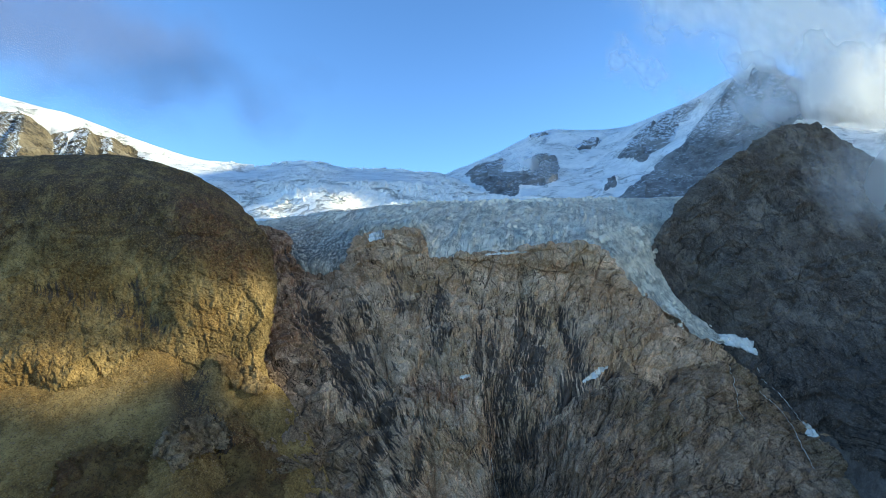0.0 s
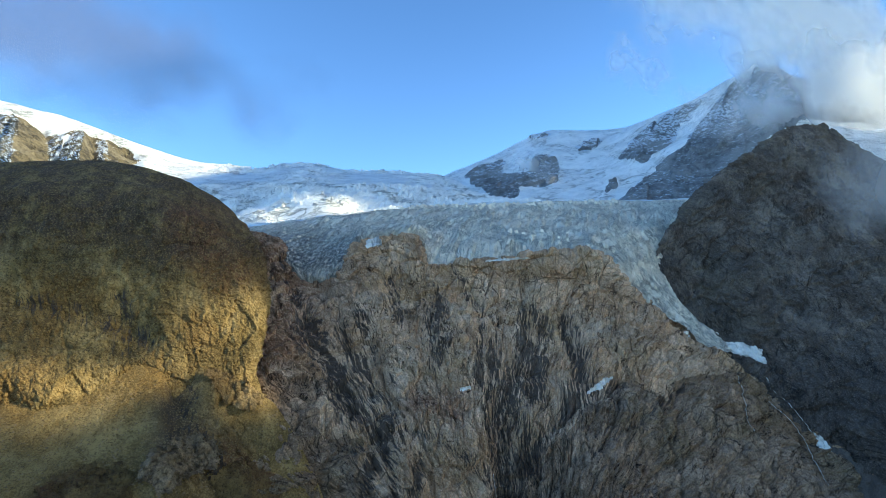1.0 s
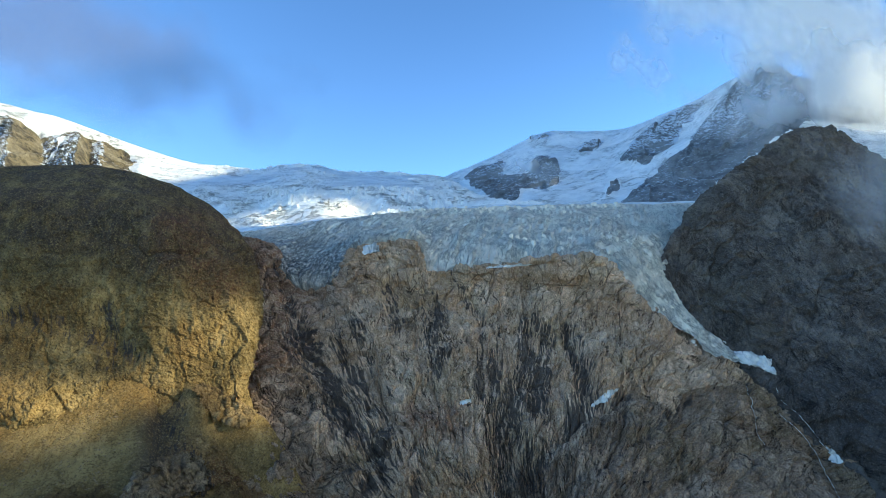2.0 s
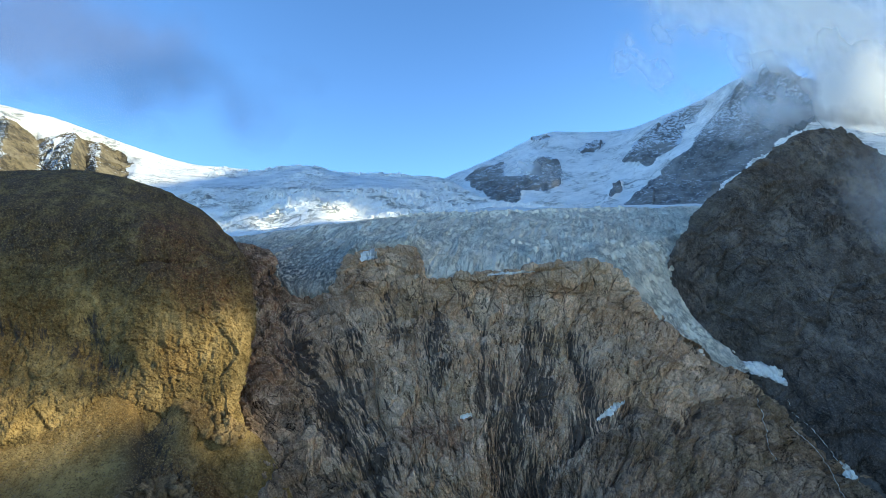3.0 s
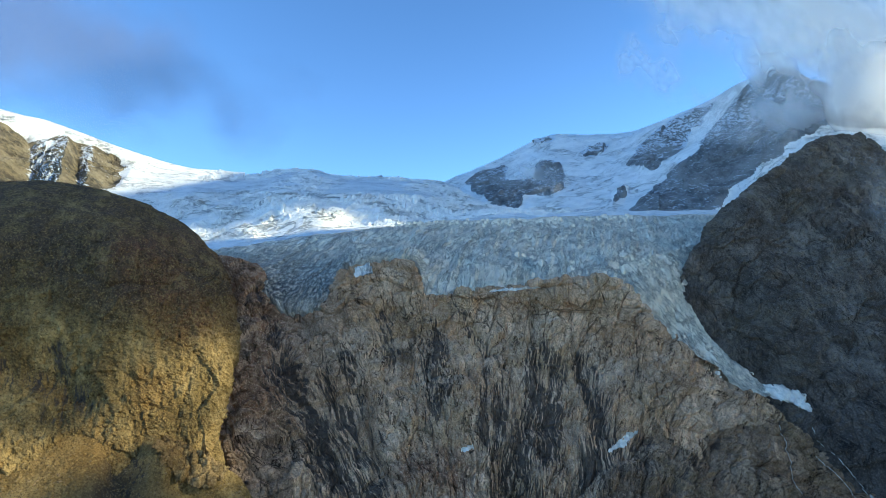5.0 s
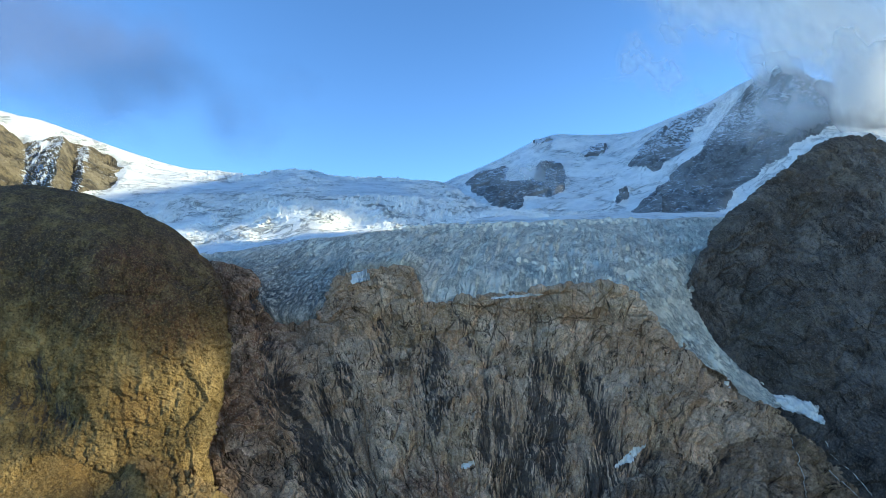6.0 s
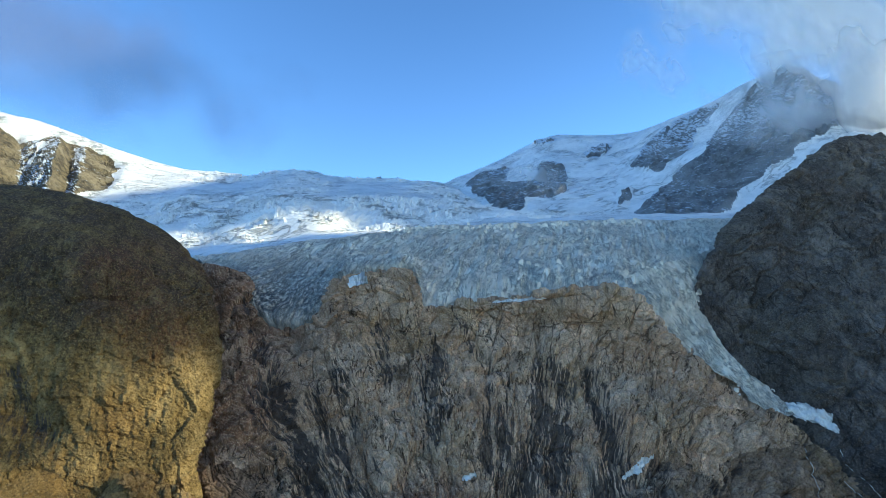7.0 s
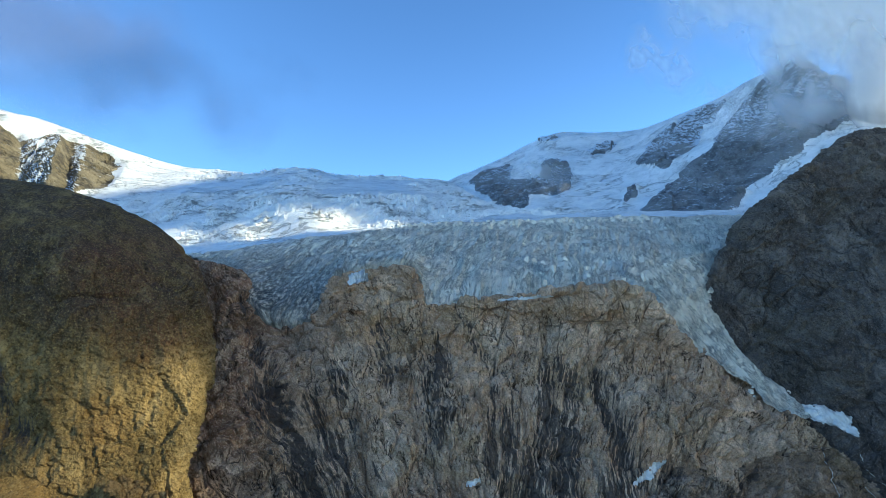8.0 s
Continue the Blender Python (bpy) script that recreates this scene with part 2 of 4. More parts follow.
def snow_material(name, ice, snow, grit, amount, relief=1.0, rift=14.0, run=(1, 0.3, 0.35), speck=0.5, flow=False):
    """Old snow and ice: blue ice where the snow is thin, with fins, rifts and grit along its run, or along the marks across and down."""
    m = Mat(name)
    place = m.grained(1.0, 0.24, True) if flow else m.stretch(*run)
    loose = m.grained(1.0, 0.5, True) if flow else m.stretch(*run)
    fins = m.noise(rift * 0.6, 7, 0.78, loose, 0.0)
    fine = m.noise(1.3, 6, 0.8)
    c = m.mix(m.ramp(m.noise(35, 7, 0.6), 0.4, 0.6), ice, snow)
    c = m.mix(m.ramp(fins, 0.42, 0.6, 0.0, speck), c, snow)
    c = m.mix(m.ramp(fins, 0.34, 0.46, speck, 0.0), c, tuple(0.74 * v for v in ice))
    c = m.mix(m.ramp(fine, 0.36, 0.47, 0.7 * speck, 0.0), c, tuple(0.6 * v for v in ice))
    c = m.mix(m.ramp(fine, 0.57, 0.65, 0.0, 0.8), c, snow)
    # crevasse shade is painted: lines along the rifts darken the colour
    rifts = m.math("MULTIPLY", m.lines(rift, place, 0.035), m.ramp(m.noise(rift * 3, 4), 0.42, 0.58))
    wide = m.math("MULTIPLY", m.lines(2.6 * rift, place, 0.028), m.ramp(m.noise(rift * 7, 4), 0.4, 0.52)) if flow else rifts
    if flow:
        rifts = m.math("MAXIMUM", m.math("MAXIMUM", rifts, wide), m.math("MULTIPLY", m.lines(0.6 * rift, loose, 0.03), m.ramp(m.noise(rift * 4, 4), 0.45, 0.6)))
    c = m.mix(m.math("MULTIPLY", rifts, 0.8), c, tuple(0.46 * v for v in ice))
    c = m.mix(m.math("MULTIPLY", m.mark("blue"), 0.35), c, (0.2, 0.42, 0.5))
    dirt = m.math("MULTIPLY", m.ramp(fins, 0.45, 0.62), m.ramp(m.noise(45, 5), 0.42, 0.64))
    c = m.mix(m.math("MULTIPLY", dirt, amount), c, grit)
    c = m.mix(m.math("MULTIPLY", m.mark("dirt"), m.ramp(fins, 0.4, 0.56, 0.1, 1.0)), c, (0.1, 0.093, 0.085))
    m.bump((rifts, -2.0 * relief), (fins, 1.8 * relief), (fine, 0.4 * relief))
    return m.done(c, 0.6, 0.35)


def cloud_material(name, colour, size):
    """White vapour: how thick it is comes from the marks on its mesh and from torn noise."""
    m = Mat(name)
    t = m.t.nodes
    torn = m.ramp(m.noise(size, 4, 0.5), 0.2, 0.75, 0.65, 1.0)
    thick = m.math("MULTIPLY", m.mark("dense"), torn)
    white, through_white, clear = t.new("ShaderNodeBsdfDiffuse"), t.new("ShaderNodeBsdfTranslucent"), t.new("ShaderNodeBsdfTransparent")
    white.inputs[0].default_value = through_white.inputs[0].default_value = (*colour, 1)
    both, all_of_it = t.new("ShaderNodeMixShader"), t.new("ShaderNodeMixShader")
    both.inputs[0].default_value = 0.5
    m.link(white.outputs[0], both.inputs[1])
    m.link(through_white.outputs[0], both.inputs[2])
    m.link(thick, all_of_it.inputs[0])
    m.link(clear.outputs[0], all_of_it.inputs[1])
    m.link(both.outputs[0], all_of_it.inputs[2])
    m.link(all_of_it.outputs[0], t["Material Output"].inputs["Surface"])
    return m.m


ROCK_WALL = rock_material("grey_brown_gneiss", (0.2, 0.15, 0.098), (0.51, 0.41, 0.29), (0.73, 0.63, 0.485), (0.5, 0.355, 0.215), (0.43, 0.35, 0.2))
# wall gneiss darkened: its own tone plus valley shade put into the colour
ROCK_SLAB = rock_material("dark_shaded_gneiss", (0.075, 0.058, 0.042), (0.275, 0.218, 0.156), (0.45, 0.375, 0.285), (0.26, 0.183, 0.11), (0.19, 0.155, 0.07))
ROCK_BLUFF = rock_material("ochre_schist", (0.042, 0.033, 0.016), (0.17, 0.137, 0.055), (0.39, 0.32, 0.14), (0.18, 0.124, 0.043), (0.1, 0.081, 0.06), cracked=0.4)
ROCK_RIDGE = rock_material("dark_grey_schist", (0.04, 0.039, 0.038), (0.115, 0.111, 0.103), (0.25, 0.236, 0.213), (0.13, 0.112, 0.092), (0.12, 0.107, 0.066), cracked=0.8)
SCREE_MAT = rock_material("ochre_scree", (0.095, 0.07, 0.03), (0.25, 0.19, 0.07), (0.42, 0.34, 0.145), (0.26, 0.18, 0.058), (0.1, 0.07, 0.026), 3.0, 0.8, 0.0, False)
ICE = snow_material("dirty_blue_ice", (0.9, 0.76, 0.565), (0.99, 0.89, 0.69), (0.4, 0.34, 0.26), 0.2, 1.1, 5.0, speck=0.36, flow=True)
SNOW = snow_material("wind_packed_snow", (0.83, 0.81, 0.76), (0.96, 0.93, 0.87), (0.55, 0.55, 0.54), 0.1, 2.0, 28.0, (0.3, 1, 1, (0, 0, 18)), 0.22)
OLD_SNOW = snow_material("old_snow", (0.85, 0.78, 0.66), (0.96, 0.89, 0.77), (0.4, 0.38, 0.35), 0.3, 0.3)
SCREE_GREY = rock_material("grey_scree", (0.06, 0.06, 0.06), (0.1, 0.098, 0.095), (0.15, 0.148, 0.14), (0.1, 0.095, 0.09), grain_size=2.5, bump=0.3, cracked=0.0, flow=False)
HEATH = rock_material("brown_heath", (0.05, 0.037, 0.018), (0.14, 0.098, 0.04), (0.24, 0.185, 0.075), (0.17, 0.092, 0.045), (0.11, 0.11, 0.035), 3.0, 1.0, 0.0, False)
STONE = rock_material("loose_stone", (0.12, 0.095, 0.05), (0.22, 0.18, 0.1), (0.34, 0.28, 0.17), (0.22, 0.165, 0.08), grain_size=1.5, bump=0.2, cracked=0.0, flow=False)
CRAG = rock_material("ochre_crag", (0.07, 0.052, 0.024), (0.23, 0.18, 0.085), (0.38, 0.31, 0.16), (0.22, 0.15, 0.06), cracked=0.5, flow=False)
GREY_CRAG = rock_material("grey_crag", (0.075, 0.06, 0.04), (0.21, 0.17, 0.105), (0.36, 0.3, 0.2), (0.2, 0.15, 0.08), cracked=0.6, flow=False)


def dusted(name, dark, mid, pale, amount):
    """Rock with snow lying on its flatter ledges."""
    m = Mat(name)
    grain = m.noise(25, 8, 0.7)
    c = m.mix(m.ramp(grain, 0.4, 0.6), dark, mid)
    c = m.mix(m.ramp(m.noise(7, 7, 0.8), 0.37, 0.5, 0.8, 0.0), c, dark)
    c = m.mix(m.ramp(m.noise(90, 4), 0.45, 0.6, 0, 0.7), c, pale)
    lie = m.math("ADD", m.up(), m.math("MULTIPLY", m.math("SUBTRACT", m.noise(22, 9, 0.8), 0.5), 2.0))
    lie = m.math("ADD", lie, m.math("MULTIPLY", m.mark("dust"), 0.35))
    c = m.mix(m.ramp(lie, amount, amount + 0.25, 0, 0.9), c, (0.8, 0.82, 0.85))
    m.bump((grain, 12.0), (m.noise(9, 7, 0.75), 5.0))
    return m.done(c, 0.9)


DUSTED = dusted("snow_dusted_ochre_rock", (0.09, 0.076, 0.055), (0.25, 0.2, 0.115), (0.34, 0.28, 0.175), 0.88)
# greys raised to put the distant haze into the rock's colour
DUSTED_GREY = dusted("hazed_dusted_grey_rock", (0.17, 0.168, 0.165), (0.31, 0.303, 0.295), (0.35, 0.34, 0.325), 0.7)
CLOUD = cloud_material("cloud", (0.95, 0.94, 0.92), 170)
GREY_CLOUD = cloud_material("grey_cloud", (0.3, 0.27, 0.31), 180)


# ---- terrain lines, in metres, west to east ----
BLUFF = []
BLUFF.append([(-1006, 633, 420), (-769, 633, 426), (-531, 633, 428), (-430, 633, 428), (-362, 633, 420), (-310, 639, 407), (-264, 645, 393), (-226, 676, 377)])  # back
BLUFF.append([(-817, 512, 430), (-624, 512, 431), (-452, 537, 431), (-369, 542, 435), (-317, 552, 433), (-274, 563, 421), (-240, 584, 401), (-226, 659, 369)])  # crest
BLUFF.append([(-676, 426, 367), (-528, 436, 378), (-390, 465, 393), (-322, 475, 392), (-277, 485, 389), (-240, 495, 382), (-194, 530, 362), (-206, 618, 344)])  # brow
BLUFF.append([(-629, 401, 295), (-498, 415, 312), (-365, 439, 331), (-303, 451, 332), (-261, 461, 333), (-221, 469, 333), (-172, 503, 334), (-182, 571, 310)])  # face
BLUFF.append([(-597, 385, 247), (-474, 399, 261), (-349, 422, 285), (-294, 440, 285), (-253, 450, 287), (-214, 457, 289), (-161, 488, 282), (-157, 533, 270)])  # waist
BLUFF.append([(-550, 358, 199), (-438, 372, 210), (-325, 397, 239), (-275, 415, 238), (-243, 435, 240), (-209, 445, 243), (-162, 471, 242), (-134, 506, 230)])  # foot
BLUFF.append([(-519, 340, 163), (-408, 350, 173), (-324, 398, 196), (-269, 408, 202), (-235, 423, 202), (-202, 438, 199), (-151, 464, 188), (-114, 490, 172)])  # toe
BLUFF.append([(-519, 345, 93), (-408, 355, 101), (-324, 405, 97), (-269, 415, 100), (-235, 430, 101), (-198, 445, 94), (-146, 471, 82), (-104, 497, 70)])  # root
for line, (x, y, z) in zip(BLUFF, [(-238, 620, 388), (-230, 610, 379), (-203, 580, 358), (-184, 555, 322), (-178, 535, 277), (-178, 500, 236), (-166, 490, 180), (-155, 490, 75)]):
    line[-1] = (x, y, z)
    line.append((x - 40, y + 60, z))  # the east end turns back into the mountain
SCREE = []
SCREE.append([(-544, 406, 223), (-443, 411, 235), (-340, 415, 242), (-283, 433, 250), (-247, 441, 252), (-212, 451, 248), (-173, 456, 237), (-144, 488, 207)])  # top
SCREE.append([(-483, 363, 205), (-400, 372, 208), (-311, 382, 215), (-262, 397, 216), (-226, 407, 218), (-196, 415, 221), (-165, 436, 204), (-121, 480, 174)])  # upper
SCREE.append([(-408, 309, 182), (-339, 319, 178), (-270, 334, 179), (-228, 345, 175), (-195, 355, 171), (-171, 365, 171), (-145, 399, 155), (-92, 463, 123)])  # lower
SCREE.append([(-347, 266, 146), (-285, 272, 137), (-224, 283, 125), (-190, 288, 122), (-161, 299, 115), (-144, 314, 106), (-118, 341, 90), (-59, 409, 47)])  # foot
for line, end in zip(SCREE, [(-138, 466, 212), (-116, 459, 181), (-88, 442, 132), (-57, 391, 60)]):
    line[-1] = end
WALL = []
WALL.append([(-309, 757, 374), (-229, 759, 338), (-148, 760, 322), (-76, 760, 330), (-3, 760, 322), (95, 770, 322), (195, 780, 322), (258, 771, 306), (327, 764, 274), (383, 737, 228), (457, 709, 202), (588, 691, 161)])  # back
WALL.append([(-281, 686, 379), (-207, 661, 367), (-153, 645, 316), (-87, 657, 369), (-10, 649, 338), (67, 654, 344), (151, 658, 350), (200, 661, 338), (247, 658, 284), (297, 628, 239), (385, 599, 186), (484, 573, 139)])  # ledge
WALL.append([(-244, 601, 304), (-179, 597, 306), (-134, 623, 301), (-75, 625, 318), (-9, 632, 318), (73, 649, 312), (150, 656, 312), (203, 650, 298), (232, 619, 266), (279, 597, 220), (365, 571, 162), (458, 544, 119)])  # brow
WALL.append([(-220, 544, 258), (-162, 543, 270), (-117, 573, 274), (-64, 581, 274), (-6, 593, 273), (62, 611, 272), (136, 625, 272), (194, 624, 265), (225, 586, 237), (273, 575, 197), (356, 557, 143), (441, 525, 99)])  # upper
WALL.append([(-203, 506, 230), (-151, 501, 230), (-109, 538, 237), (-56, 541, 239), (-2, 558, 240), (51, 564, 233), (119, 581, 228), (170, 567, 221), (221, 563, 204), (275, 555, 172), (351, 544, 125), (423, 507, 81)])  # middle
WALL.append([(-191, 479, 194), (-141, 478, 204), (-95, 498, 200), (-50, 508, 203), (3, 525, 206), (45, 528, 202), (99, 538, 198), (152, 529, 194), (213, 530, 172), (276, 527, 146), (345, 519, 112), (397, 478, 60)])  # lower
WALL.append([(-175, 440, 167), (-128, 450, 173), (-84, 466, 164), (-42, 478, 170), (8, 490, 169), (55, 503, 161), (91, 497, 160), (135, 491, 162), (203, 497, 140), (267, 494, 116), (331, 486, 85), (372, 449, 40)])  # foot
WALL.append([(-163, 413, 134), (-115, 423, 130), (-74, 438, 128), (-34, 448, 129), (12, 463, 127), (52, 479, 119), (89, 463, 123), (130, 458, 125), (191, 460, 106), (257, 461, 87), (308, 448, 58), (346, 421, 16)])  # toe
WALL.append([(-138, 357, 69), (-96, 362, 66), (-62, 373, 59), (-29, 383, 52), (10, 399, 42), (45, 420, 28), (75, 399, 42), (108, 388, 49), (159, 388, 49), (214, 388, 49), (265, 390, 29), (311, 382, -2)])  # root
for line in WALL:
    line.insert(4, tuple(0.6 * a + 0.4 * b for a, b in zip(line[3], line[4])))
    line.insert(3, tuple(0.55 * a + 0.45 * b for a, b in zip(line[2], line[3])))
WALL[1][1:6] = [(-199, 658, 364), (-172, 645, 318), (-128, 648, 320), (-101, 653, 361), (-32, 655, 371)]  # a broad notch, then the flat-topped head between the ice lobes
RIDGE = []
RIDGE.append([(387, 898, 354), (449, 926, 386), (529, 941, 458), (619, 968, 504), (695, 987, 519), (779, 989, 487), (906, 992, 445), (1129, 995, 413), (1499, 996, 392)])  # back
RIDGE.append([(287, 720, 360), (326, 745, 402), (378, 757, 446), (448, 778, 502), (568, 814, 551), (635, 836, 531), (743, 850, 479), (925, 851, 461), (1290, 851, 461)])  # crest
RIDGE.append([(275, 699, 338), (315, 713, 358), (360, 711, 388), (416, 713, 423), (506, 731, 454), (573, 737, 439), (655, 734, 407), (790, 716, 381), (1050, 697, 364)])  # shoulder
RIDGE.append([(279, 686, 305), (320, 691, 312), (364, 679, 334), (412, 662, 354), (469, 652, 360), (520, 648, 353), (580, 639, 339), (676, 610, 317), (870, 581, 304)])  # face
RIDGE.append([(296, 669, 270), (330, 659, 263), (364, 634, 265), (408, 618, 275), (445, 598, 276), (477, 583, 274), (514, 564, 263), (593, 535, 248), (735, 496, 231)])  # skirt
RIDGE.append([(319, 638, 239), (339, 615, 227), (363, 593, 205), (390, 578, 202), (417, 558, 200), (447, 538, 198), (479, 513, 197), (531, 479, 184), (645, 440, 176)])  # foot
RIDGE.append([(333, 618, 201), (354, 599, 186), (377, 571, 156), (398, 553, 139), (410, 518, 138), (425, 492, 141), (446, 462, 142), (487, 432, 139), (570, 392, 142)])  # toe
RIDGE.append([(372, 607, 80), (384, 587, 75), (387, 557, 76), (390, 517, 71), (388, 477, 80), (408, 456, 80), (424, 426, 86), (449, 395, 94), (525, 365, 99)])  # root
FALL = []
FALL.append([(-291, 717, 290), (-211, 665, 319), (-167, 662, 298), (-126, 665, 301), (-104, 684, 334), (-36, 689, 338), (-13, 671, 305), (55, 681, 312), (113, 685, 312), (186, 687, 320), (220, 692, 291), (277, 717, 290), (361, 766, 306)])  # under
FALL.append([(-251, 700, 327), (-193, 641, 344), (-161, 635, 322), (-121, 638, 326), (-104, 657, 363), (-32, 661, 374), (-11, 644, 332), (53, 654, 338), (109, 658, 342), (179, 660, 347), (212, 664, 326), (267, 690, 323), (349, 738, 352)])  # base
FALL.append([(-258, 718, 359), (-200, 667, 365), (-166, 666, 353), (-123, 672, 362), (-90, 686, 384), (-34, 691, 389), (-7, 674, 359), (58, 679, 363), (121, 685, 367), (188, 691, 370), (232, 702, 361), (281, 722, 363), (364, 766, 379)])  # rim
FALL.append([(-275, 741, 380), (-223, 718, 383), (-181, 726, 386), (-134, 731, 389), (-93, 735, 395), (-39, 745, 397), (-3, 747, 398), (69, 755, 400), (143, 763, 402), (214, 770, 404), (261, 775, 401), (306, 785, 402), (387, 814, 410)])  # slope
FALL.append([(-325, 796, 391), (-266, 795, 399), (-205, 804, 409), (-149, 814, 418), (-100, 823, 425), (-39, 838, 432), (5, 845, 435), (78, 849, 437), (166, 860, 440), (243, 872, 443), (303, 882, 445), (358, 892, 447), (430, 902, 451)])  # crest
FALL.append([(-492, 955, 372), (-364, 994, 397), (-261, 1003, 415), (-184, 1002, 424), (-122, 1002, 424), (-48, 1011, 440), (12, 1011, 456), (93, 1011, 465), (197, 1021, 468), (285, 1021, 469), (350, 1021, 469), (421, 1021, 470), (541, 1020, 472)])  # plain
FALL.append([(-615, 1193, 372), (-474, 1292, 388), (-349, 1341, 410), (-246, 1339, 425), (-163, 1339, 435), (-63, 1339, 455), (16, 1338, 490), (123, 1338, 518), (259, 1338, 518), (373, 1338, 520), (459, 1338, 521), (552, 1338, 523), (752, 1288, 521)])  # far
TONGUE = []
TONGUE.append([(187, 688, 360), (205, 664, 329), (211, 657, 308), (237, 651, 284), (265, 644, 271), (289, 630, 242), (300, 621, 225)])  # left
TONGUE.append([(214, 692, 371), (227, 667, 340), (231, 660, 319), (250, 657, 297), (274, 648, 278), (297, 627, 245), (310, 618, 232)])  # leftmid
TONGUE.append([(245, 706, 380), (251, 683, 349), (250, 672, 326), (264, 664, 301), (282, 651, 281), (305, 633, 252), (325, 619, 236)])  # mid
TONGUE.append([(281, 731, 387), (275, 703, 357), (269, 685, 330), (277, 669, 305), (291, 655, 281), (313, 639, 256), (337, 616, 234)])  # rightmid
TONGUE.append([(329, 760, 399), (296, 717, 362), (283, 695, 331), (287, 674, 301), (299, 658, 277), (322, 641, 254), (345, 613, 226)])  # right
NEVE = []
NEVE.append([(-591, 876, 381), (-461, 896, 392), (-374, 916, 396), (-299, 925, 405), (-223, 934, 418), (-145, 943, 427), (-65, 953, 434), (17, 972, 442), (102, 992, 447), (229, 992, 449), (388, 992, 449), (587, 972, 450)])  # front
NEVE.append([(-725, 1073, 439), (-559, 1082, 449), (-439, 1072, 449), (-352, 1052, 447), (-260, 1042, 454), (-173, 1051, 460), (-75, 1090, 476), (19, 1140, 486), (117, 1140, 483), (263, 1140, 481), (446, 1140, 481), (689, 1139, 491)])  # step
NEVE.append([(-893, 1317, 528), (-682, 1317, 537), (-508, 1238, 521), (-412, 1189, 505), (-297, 1138, 515), (-201, 1148, 517), (-85, 1237, 534), (22, 1287, 529), (132, 1288, 516), (293, 1269, 507), (488, 1249, 504), (743, 1228, 512)])  # brow
NEVE.append([(-1074, 1582, 616), (-820, 1581, 628), (-630, 1532, 613), (-515, 1483, 600), (-382, 1462, 608), (-261, 1482, 606), (-105, 1532, 613), (19, 1582, 613), (121, 1486, 557), (320, 1387, 528), (519, 1328, 519), (779, 1287, 529)])  # rise
NEVE.append([(-1276, 1876, 716), (-999, 1924, 745), (-813, 1973, 754), (-686, 1974, 746), (-504, 1923, 751), (-339, 1925, 729), (-136, 1975, 731), (24, 2025, 725), (126, 1782, 627), (366, 1585, 565), (562, 1437, 541), (809, 1336, 541)])  # crest
NEVE.append([(-1678, 2471, 807), (-1281, 2470, 820), (-1017, 2469, 831), (-858, 2469, 834), (-646, 2468, 847), (-434, 2469, 831), (-169, 2470, 820), (29, 2471, 805), (161, 2276, 718), (457, 1982, 632), (698, 1784, 599), (959, 1584, 586)])  # back
NEVE.insert(0, [(0.88 * x, 0.88 * y, z - 55) for x, y, z in NEVE[0]])  # dips below the ice front
WEST = []
WEST.append([(-3399, 2435, 1322), (-2473, 2448, 1137), (-2076, 2457, 1005), (-1731, 2462, 926), (-1414, 2466, 873), (-1195, 2567, 869), (-920, 2568, 852)])  # back
WEST.append([(-2447, 1745, 1150), (-1780, 1754, 1017), (-1494, 1760, 937), (-1281, 1814, 886), (-1074, 1869, 812), (-930, 1971, 778), (-743, 2072, 773)])  # crest
WEST.append([(-2311, 1657, 977), (-1681, 1662, 905), (-1411, 1666, 851), (-1205, 1709, 800), (-1012, 1763, 748), (-851, 1805, 716), (-672, 1876, 716)])  # upper
WEST.append([(-2121, 1531, 773), (-1543, 1532, 757), (-1312, 1553, 746), (-1108, 1575, 714), (-916, 1598, 671), (-781, 1659, 659), (-619, 1729, 664)])  # lower
WEST.append([(-1904, 1384, 577), (-1385, 1384, 577), (-1162, 1384, 577), (-983, 1404, 573), (-814, 1425, 569), (-697, 1484, 581), (-548, 1534, 590)])  # foot
EAST = []
EAST.append([(-42, 2770, 824), (255, 2766, 883), (522, 2762, 942), (846, 2661, 948), (1101, 2459, 979), (1202, 2159, 967), (1305, 1960, 949), (1541, 1862, 916), (1937, 1766, 846)])  # back
EAST.append([(-31, 2076, 719), (200, 2168, 835), (424, 2210, 949), (674, 2111, 927), (837, 1860, 934), (922, 1678, 963), (967, 1558, 958), (1117, 1525, 852), (1560, 1424, 724)])  # crest
EAST.append([(-8, 1929, 675), (176, 1954, 743), (363, 1920, 799), (560, 1821, 779), (713, 1670, 794), (819, 1528, 814), (906, 1427, 828), (1054, 1402, 756), (1431, 1309, 647)])  # upper
EAST.append([(11, 1782, 627), (162, 1759, 655), (321, 1698, 673), (479, 1619, 659), (613, 1518, 673), (741, 1416, 699), (858, 1334, 724), (993, 1287, 676), (1323, 1214, 569)])  # middle
EAST.append([(28, 1634, 584), (149, 1584, 586), (287, 1524, 585), (430, 1455, 569), (550, 1404, 578), (675, 1323, 593), (809, 1241, 622), (948, 1181, 607), (1216, 1117, 523)])  # lower
EAST.append([(25, 1488, 530), (132, 1409, 512), (252, 1340, 493), (377, 1280, 484), (484, 1240, 484), (605, 1190, 486), (732, 1128, 513), (853, 1068, 513), (1097, 1012, 448)])  # foot

# ---- unseen cloud bank, added to shade the land ----
SIDE = Vector((-SUN.y, SUN.x, 0)).normalized()
RISE = SUN.cross(SIDE)


def thing(name, label, category, kind="", group=""):
    return tagged(new(name), label, category, group, kind)


